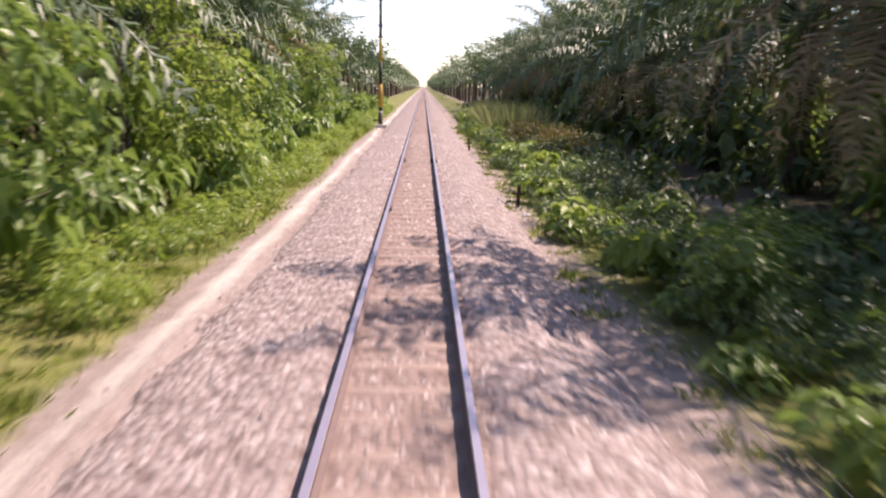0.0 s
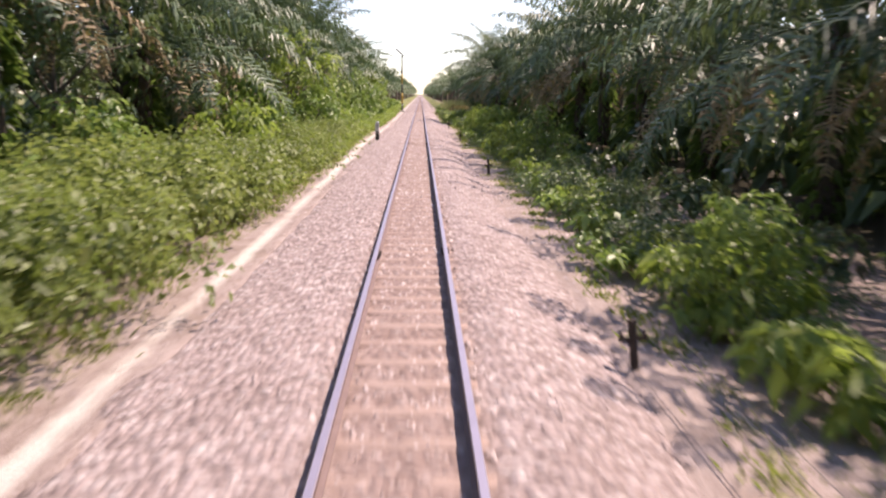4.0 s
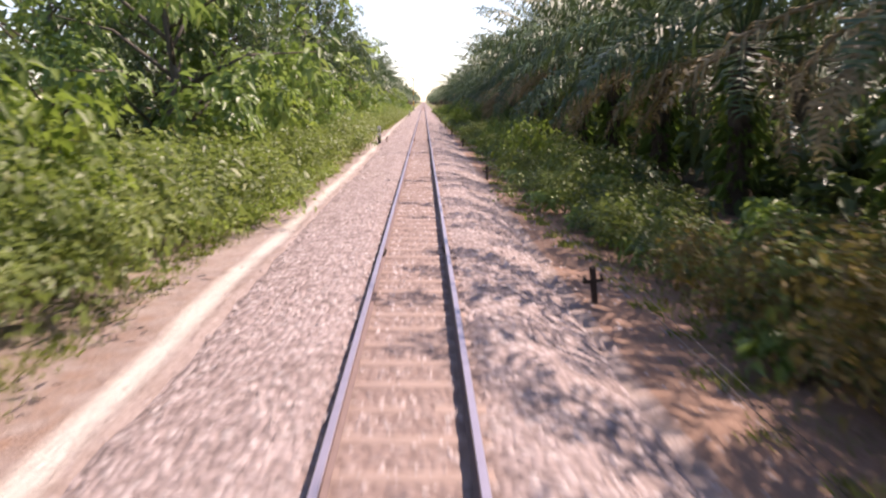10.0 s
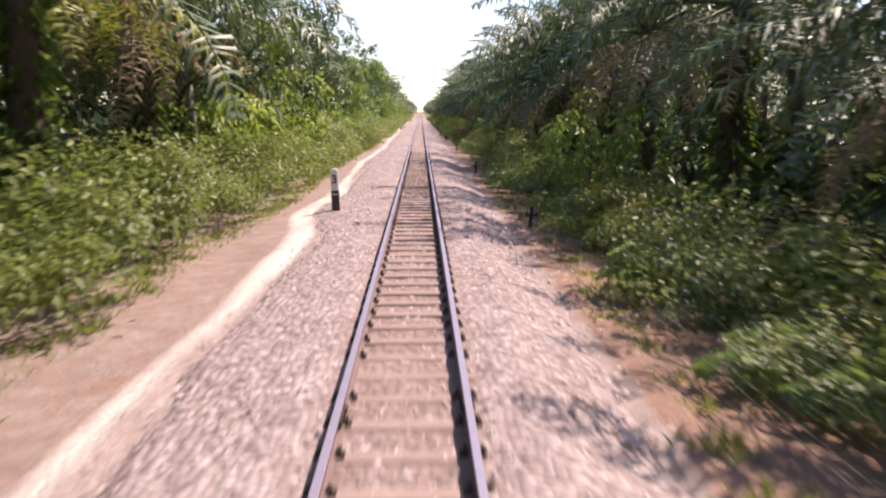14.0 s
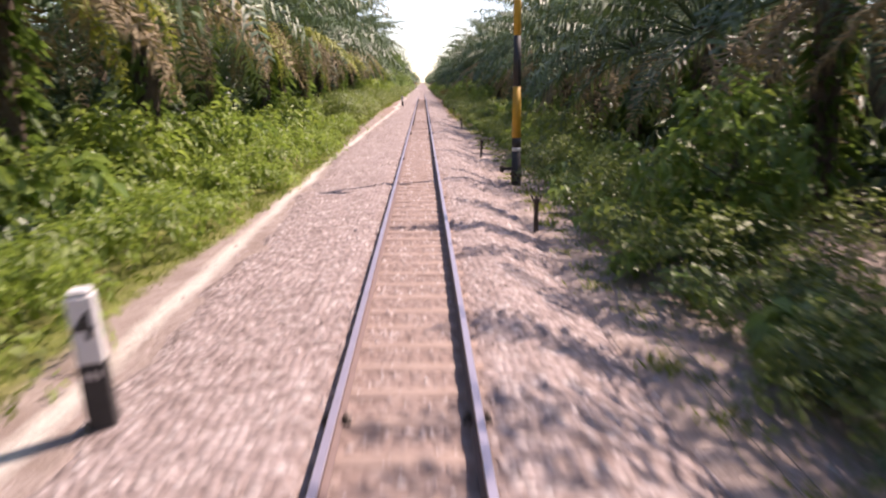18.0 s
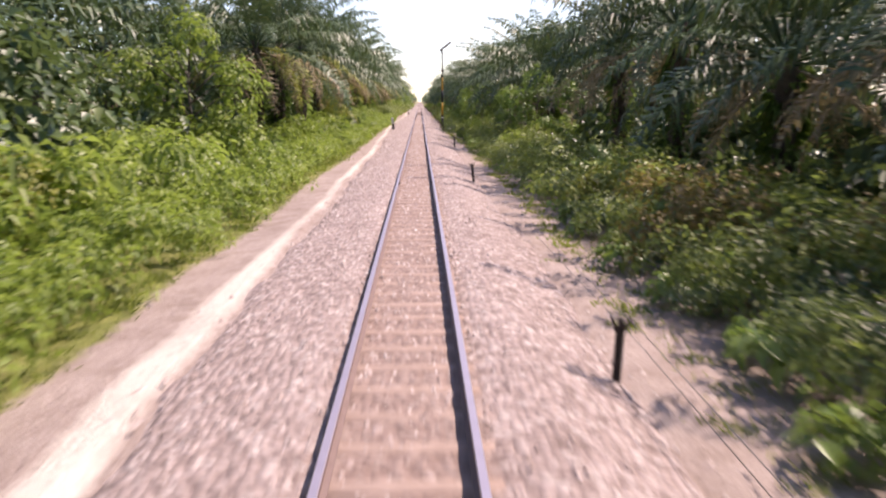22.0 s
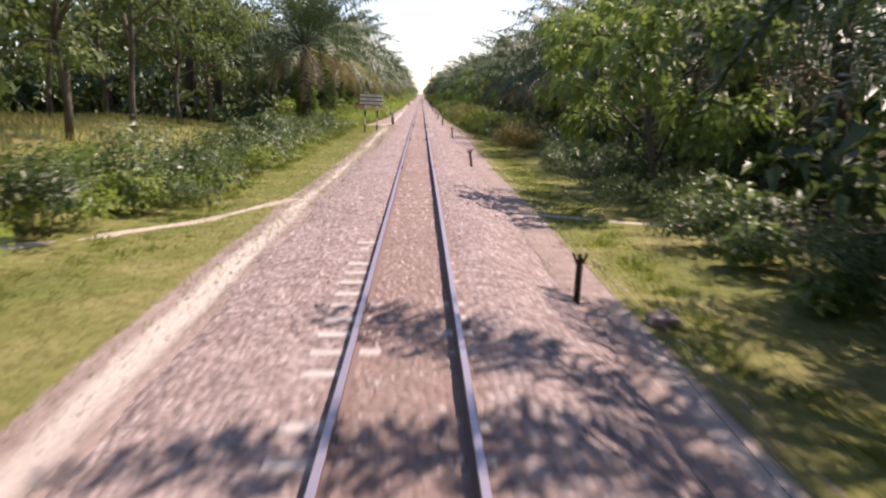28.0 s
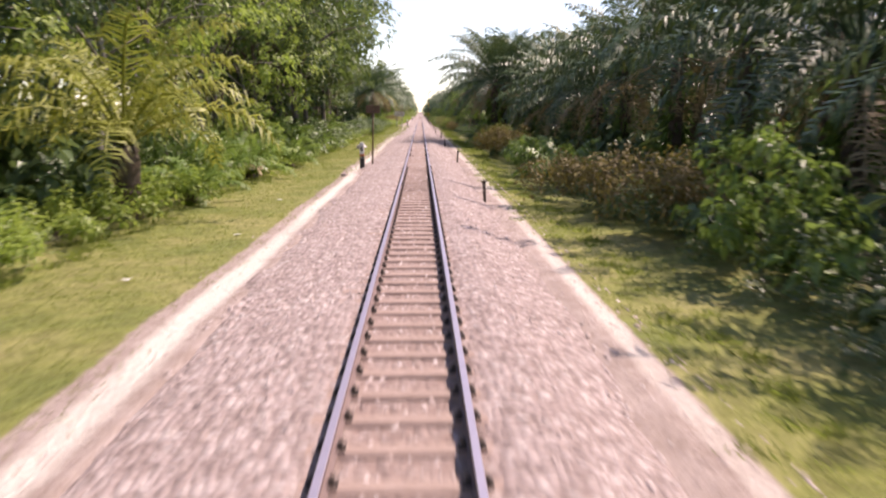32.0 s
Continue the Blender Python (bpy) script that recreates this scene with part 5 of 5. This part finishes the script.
hedge = rows(-262, -50, 0.85, (0.7, 1.7, 2.9), 0.24, 1.42, SMALL, 1.1, -1, 0.3)
hedge += rows(-75, -26, 0.95, (0.65, 1.6), 0.25, 1.15, SMALL, 1.0, -1, 0.35)
stuff("hedge_growth", hedge, LEAF_HEDGE, "continuous low olive-green hedge of shrubs along the footpath", "shrubs")
weeds = rows(-432, -262, 0.8, (0.4, 1.2, 2.2), 0.25, 0.95, WEEDS, 1.15) + rows(-50, 95, 0.8, (0.4, 1.2), 0.25, 0.85, WEEDS, 0.95) + rows(-60, 0, 1.2, (0.9,), 0.3, 0.8, SMALL, 0.9)
weeds += rows(-522, -432, 0.9, (0.7, 1.5), 0.35, 1.0, WEEDS, 1.0) + rows(-590, -520, 0.8, (0.8, 1.7), 0.25, 1.0, WEEDS, 1.0)
weeds += rows(-432, -262, 1.5, (3.0, 3.9), 0.4, 1.6, WEEDS, 1.25, -1, 0.4)
weeds += rows(-158, -141, 0.7, (0.1,), 0.15, 0.85, WEEDS, 0.8)
weeds += rows(-66, 80, 1.3, (0.6,), 0.3, 0.8, LARGE, 0.85, 1)
stuff("bright_weeds", weeds, LEAF_BRIGHT, "bright yellow-green weeds and creepers on the verge", "weeds")
broad = rows(-522, -494, 2.2, (3.0,), 0.5, 1.1, LARGE, 1.1) + rows(-434, 95, 2.2, (3.4,), 0.5, 1.15, LARGE, 1.1) + rows(-590, -522, 1.6, (2.6, 3.4), 0.4, 1.0, LARGE, 1.0) + rows(-30, 95, 1.5, (2.0,), 0.4, 1.2, LARGE, 1.3)
broad += rows(-432, 80, 1.7, (0.35,), 0.25, 0.7, LARGE, 0.8, 1) + rows(-66, 80, 1.5, (1.6,), 0.3, 0.85, LARGE, 0.85, 1) + rows(-480, -66, 2.0, (2.0,), 0.5, 0.95, LARGE, 0.95, 1) + rows(-590, -480, 1.8, (2.4,), 0.5, 1.0, LARGE, 0.95, 1)
stuff("broad_leaved_growth", broad, LEAF_BIG, "large-leaved wild plants at the edge of the trees", "plants")
hedge_r = rows(-432, -110, 1.15, (0.5,), 0.28, 0.95, SMALL, 0.95, 1, 0.4) + rows(-432, -110, 1.6, (1.4,), 0.35, 1.35, SMALL, 0.95, 1, 0.4)
stuff("verge_shrubs", hedge_r, LEAF_HEDGE, "olive-green shrubs at the edge of the plantation", "shrubs")
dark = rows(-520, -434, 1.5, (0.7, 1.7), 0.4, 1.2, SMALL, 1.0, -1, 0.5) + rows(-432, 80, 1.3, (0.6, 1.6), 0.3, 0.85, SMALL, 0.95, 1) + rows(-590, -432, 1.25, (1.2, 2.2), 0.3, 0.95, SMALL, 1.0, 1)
# tall growth between the trunks, in dark leaf colour that adds to the shade
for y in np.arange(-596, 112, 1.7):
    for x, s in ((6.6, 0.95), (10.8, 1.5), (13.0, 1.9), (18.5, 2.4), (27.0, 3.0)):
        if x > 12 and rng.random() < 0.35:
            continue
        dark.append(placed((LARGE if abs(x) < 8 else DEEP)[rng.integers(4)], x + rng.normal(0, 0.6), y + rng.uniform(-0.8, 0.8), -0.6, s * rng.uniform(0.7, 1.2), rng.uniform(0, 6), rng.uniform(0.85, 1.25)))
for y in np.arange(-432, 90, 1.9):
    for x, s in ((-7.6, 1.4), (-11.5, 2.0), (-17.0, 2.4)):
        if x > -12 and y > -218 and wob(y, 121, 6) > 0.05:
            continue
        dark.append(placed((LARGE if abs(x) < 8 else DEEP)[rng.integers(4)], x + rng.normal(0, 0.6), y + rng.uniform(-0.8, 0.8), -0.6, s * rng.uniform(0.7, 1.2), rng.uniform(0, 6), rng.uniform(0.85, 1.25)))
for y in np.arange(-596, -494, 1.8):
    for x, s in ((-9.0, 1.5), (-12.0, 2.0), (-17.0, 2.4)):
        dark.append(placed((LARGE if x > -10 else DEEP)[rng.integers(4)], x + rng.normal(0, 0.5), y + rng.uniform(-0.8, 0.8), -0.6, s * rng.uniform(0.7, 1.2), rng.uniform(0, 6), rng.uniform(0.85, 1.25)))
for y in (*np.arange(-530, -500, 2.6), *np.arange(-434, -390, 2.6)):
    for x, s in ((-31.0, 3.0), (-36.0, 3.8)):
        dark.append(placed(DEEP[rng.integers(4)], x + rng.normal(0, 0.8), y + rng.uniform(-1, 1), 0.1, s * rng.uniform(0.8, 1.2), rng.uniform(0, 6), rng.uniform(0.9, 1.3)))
# vine masses added to darken the shaded gaps behind the left palms
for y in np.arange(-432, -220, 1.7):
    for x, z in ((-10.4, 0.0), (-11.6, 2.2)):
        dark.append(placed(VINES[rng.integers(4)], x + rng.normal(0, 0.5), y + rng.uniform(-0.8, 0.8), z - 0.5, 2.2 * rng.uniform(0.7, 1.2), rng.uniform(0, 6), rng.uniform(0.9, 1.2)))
stuff("shaded_shrubs", dark, LEAF_TREE, "dark green shrubs and vines that deepen the shade under the palms", "shrubs")
rust = []
for x, y, s in ((4.6, -163, 1.1), (5.0, -166, 1.3), (4.7, -192, 1.0), (4.9, -402, 1.2), (4.7, -414, 1.3), (5.1, -417, 1.4), (4.4, -422, 1.1), (4.9, -511, 1.4), (5.4, -514, 1.5), (4.8, -540, 1.2), (5.3, -544, 1.4), (5.6, -548, 1.5),
                (4.1, -320.5, 0.8), (5.0, -374, 1.3), (5.4, -370, 1.3), (4.8, -448, 1.0), (5.1, -452, 1.2), (5.0, 32.0, 1.1), (4.8, 36.0, 1.1)):
    for _ in range(3):
        rust.append(placed(SMALL[rng.integers(6)], x + rng.normal(0, 0.5), y + rng.normal(0, 0.8), height(x, y), s, rng.uniform(0, 6), 1.25))
stuff("rusty_shrubs", rust, LEAF_RUST, "brownish olive shrubs beside the line", "shrubs")


def tuft(n):
    """Thin blades that spread from one root."""
    d = np.stack([rng.normal(0, 0.55, n), rng.normal(0, 0.55, n), np.ones(n)], 1)
    L = rng.uniform(0.12, 0.27, n)
    return leaf_arrays(np.stack([rng.normal(0, 0.13, n), rng.normal(0, 0.13, n), np.zeros(n)], 1), d, L, L * 0.13, 0.2, 0.2)


TUFT = [tuft(42) for _ in range(5)]
tufts = rows(-590, 60, 0.6, (0.1,), 0.2, 1.0, TUFT, 1.0) + rows(-590, 60, 0.9, (-0.3,), 0.16, 0.9, TUFT, 1.0, 1)
tufts += rows(-590, -424, 0.7, (-1.6, -1.0, -0.5, 0.0, 0.6, 1.3), 0.28, 0.55, TUFT, 0.8, clear=False) + rows(-490, -474, 0.5, (-0.4, 0.3), 0.4, 0.9, TUFT, 0.8, clear=False) + rows(-590, -440, 0.9, (-0.9, 0.1), 0.2, 0.8, TUFT, 0.8, 1)
stuff("grass_tufts", tufts, GRASS, "low tufts of yellow-green grass on the verges", "grass")


def grass_field():
    n = 190000
    y = np.where(rng.random(n) < 0.55, rng.uniform(-590, -424, n), rng.uniform(-590, 60, n))
    side = rng.random(n) < 0.62
    e = np.array([left_edge(v) if s else right_edge(v) for v, s in zip(y, side)])
    off = rng.gamma(1.6, 0.5, n) - 0.5 - np.where(y < -424, np.where(side, 3.2, 1.0), 0.0) * rng.random(n)
    x = np.where(side, e - off, e + off)
    p = np.stack([x, y, [height(a, b) - 0.02 for a, b in zip(x, y)]], 1)
    d = np.stack([rng.normal(0, 0.4, n), rng.normal(0, 0.4, n), np.ones(n)], 1)
    L = np.where(y < -424, rng.uniform(0.04, 0.12, n), rng.uniform(0.06, 0.2, n))
    v, f = leaf_arrays(p, d, L, L * 0.06 + 0.008, 0.1, 0.15)
    tagged(new("verge_grass", mesh_np("verge_grass", v, f, GRASS)), "thin yellow-green grass along both verges", "grass", kind="stuff")


grass_field()


def woods():
    """The wood behind the first trees, dense and dark, on both sides and at the far end."""
    n = 64000
    y = np.where(rng.random(n) < 0.2, rng.uniform(-500, -380, n), rng.uniform(-620, 460, n))
    s = rng.random(n) < 0.5
    x = np.where(s, -rng.uniform(19.5, 46, n), rng.uniform(38, 60, n))
    lift = np.where(s & (y < -425) & (y > -500), -45.0, 0.0)
    p = np.stack([x + lift, y, rng.uniform(0, 1, n) ** 0.8 * (11 + 2.5 * np.sin(y * 0.21) + 1.5 * np.sin(y * 0.67))], 1)
    d = rng.normal(0, 1, (n, 3))
    L = rng.uniform(0.8, 1.9, n)
    v, f = leaf_arrays(p, d, L, L * 0.6, 0.2, 0.3)
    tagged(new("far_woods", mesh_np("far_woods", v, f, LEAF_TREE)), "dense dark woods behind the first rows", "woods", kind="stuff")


woods()


# ---- shrubs that stand out, reeds and dry grass ----
def shrub(x, y, wide, tall, mat, label, leaf=0.12):
    """A single dense shrub: a few stems and a lumpy mass of leaves."""
    t = thing("shrub", pose(x, y, height(x, y) - 0.03, 0, 0, 53 * y % 360), label, "shrub", "single shrubs")
    bm = bmesh.new()
    for k in range(5):
        a = k * 1.257 + x
        tube(bm, ((0.08 * math.cos(a), 0.08 * math.sin(a), -0.15), (0.25 * wide * math.cos(a), 0.25 * wide * math.sin(a), tall * 0.45), (0.4 * wide * math.cos(a), 0.4 * wide * math.sin(a), tall * 0.8)), (0.025, 0.018, 0.008), 5)
    part("stems", bm, BARK, t)
    v, f = clump(int(700 * wide * max(1.0, tall)), wide, tall, leaf, 0.55, 9)
    part("foliage", mesh_np("foliage", v, f, mat), mat, t)
    return t


GREEN_SHRUB, OLIVE_SHRUB, RUST_SHRUB = "round dark green shrub beside the cess", "dense yellow-olive shrub at the edge of the plantation", "brownish shrub with rusty leaves beside the line"
for x, y, w, h, mat, lab in ((3.9, 9.4, 1.0, 1.5, LEAF_BIG, GREEN_SHRUB), (4.6, 11.5, 1.1, 1.3, LEAF_BIG, GREEN_SHRUB), (4.5, -78.8, 0.8, 1.2, LEAF_OLIVE, OLIVE_SHRUB), (4.3, -224.0, 0.85, 1.5, LEAF_OLIVE, OLIVE_SHRUB),
                             (4.4, -320.2, 0.9, 1.0, LEAF_OLIVE, OLIVE_SHRUB), (5.3, -318.6, 0.9, 1.1, LEAF_HEDGE, GREEN_SHRUB), (4.6, -366.2, 1.1, 1.5, LEAF_OLIVE, OLIVE_SHRUB), (5.6, -368.4, 1.2, 1.6, LEAF_OLIVE, OLIVE_SHRUB),
                             (5.3, -364.5, 1.1, 1.4, LEAF_HEDGE, OLIVE_SHRUB), (4.6, -401.2, 0.9, 1.1, LEAF_OLIVE, OLIVE_SHRUB), (5.2, -405.0, 1.2, 1.4, LEAF_OLIVE, OLIVE_SHRUB), (6.2, -402.4, 1.2, 1.9, LEAF_RUST, RUST_SHRUB),
                             (5.1, -412.4, 1.0, 1.3, LEAF_HEDGE, GREEN_SHRUB), (6.2, -410.0, 1.2, 1.8, LEAF_RUST, RUST_SHRUB), (-7.3, -496.6, 1.2, 1.6, LEAF_BIG, "round green shrub on the grassy verge"), (-7.9, -499.8, 1.3, 1.5, LEAF_TREE, "round green shrub on the grassy verge"),
                             (-7.0, -474.5, 1.2, 1.4, LEAF_TREE, "round green shrub on the grassy verge"), (-7.6, -471.0, 1.3, 1.5, LEAF_BIG, "round green shrub on the grassy verge"), (-6.4, -466.5, 1.0, 1.1, LEAF_HEDGE, "round green shrub on the grassy verge"),
                             (6.4, -502.5, 1.2, 1.6, LEAF_RUST, RUST_SHRUB), (6.9, -500.5, 1.2, 2.2, LEAF_BRIGHT, "light green leafy shrub under the palms"), (6.6, -508.0, 1.3, 1.7, LEAF_RUST, RUST_SHRUB), (5.8, -511.0, 1.1, 1.4, LEAF_OLIVE, OLIVE_SHRUB),
                             (-4.9, -158.0, 0.9, 1.2, LEAF_BRIGHT, "bright yellow-green creeper mound beside the hedge"), (-4.5, -147.5, 0.8, 0.6, LEAF_BRIGHT, "bright yellow-green creeper mound beside the hedge"),
                             (-7.2, -369.0, 1.3, 1.9, LEAF_BRIGHT, "tall mound of light green creepers"), (-6.5, -365.8, 1.1, 1.4, LEAF_BRIGHT, "tall mound of light green creepers"), (-8.2, -362.0, 1.3, 2.1, LEAF_BRIGHT, "tall mound of light green creepers"), (-7.4, -372.5, 1.3, 2.2, LEAF_OLIVE, "tall mound of light green creepers")):
    shrub(x, y, w, h, mat, lab)


def blades(name, n, x0, x1, y0, y1, tall, wide, mat, label):
    x, y = rng.uniform(x0, x1, n), rng.uniform(y0, y1, n)
    p = np.stack([x, y, [height(a, b) - 0.03 for a, b in zip(x, y)]], 1)
    d = np.stack([rng.normal(0, 0.22, n), rng.normal(0, 0.22, n), np.ones(n)], 1)
    L = tall * rng.uniform(0.55, 1.15, n)
    v, f = leaf_arrays(p, d, L, np.full(n, wide), 0.15, 0.12)
    tagged(new(name, mesh_np(name, v, f, mat)), label, "grass", kind="stuff")


blades("reeds", 2600, 3.9, 6.8, 44, 62, 2.3, 0.06, REED, "stand of tall pale reeds beside the plantation")
blades("dry_grass", 26000, -30.0, -7.6, -512, -436, 0.5, 0.035, STRAW, "knee-high yellowish grass on the slope under the trees")
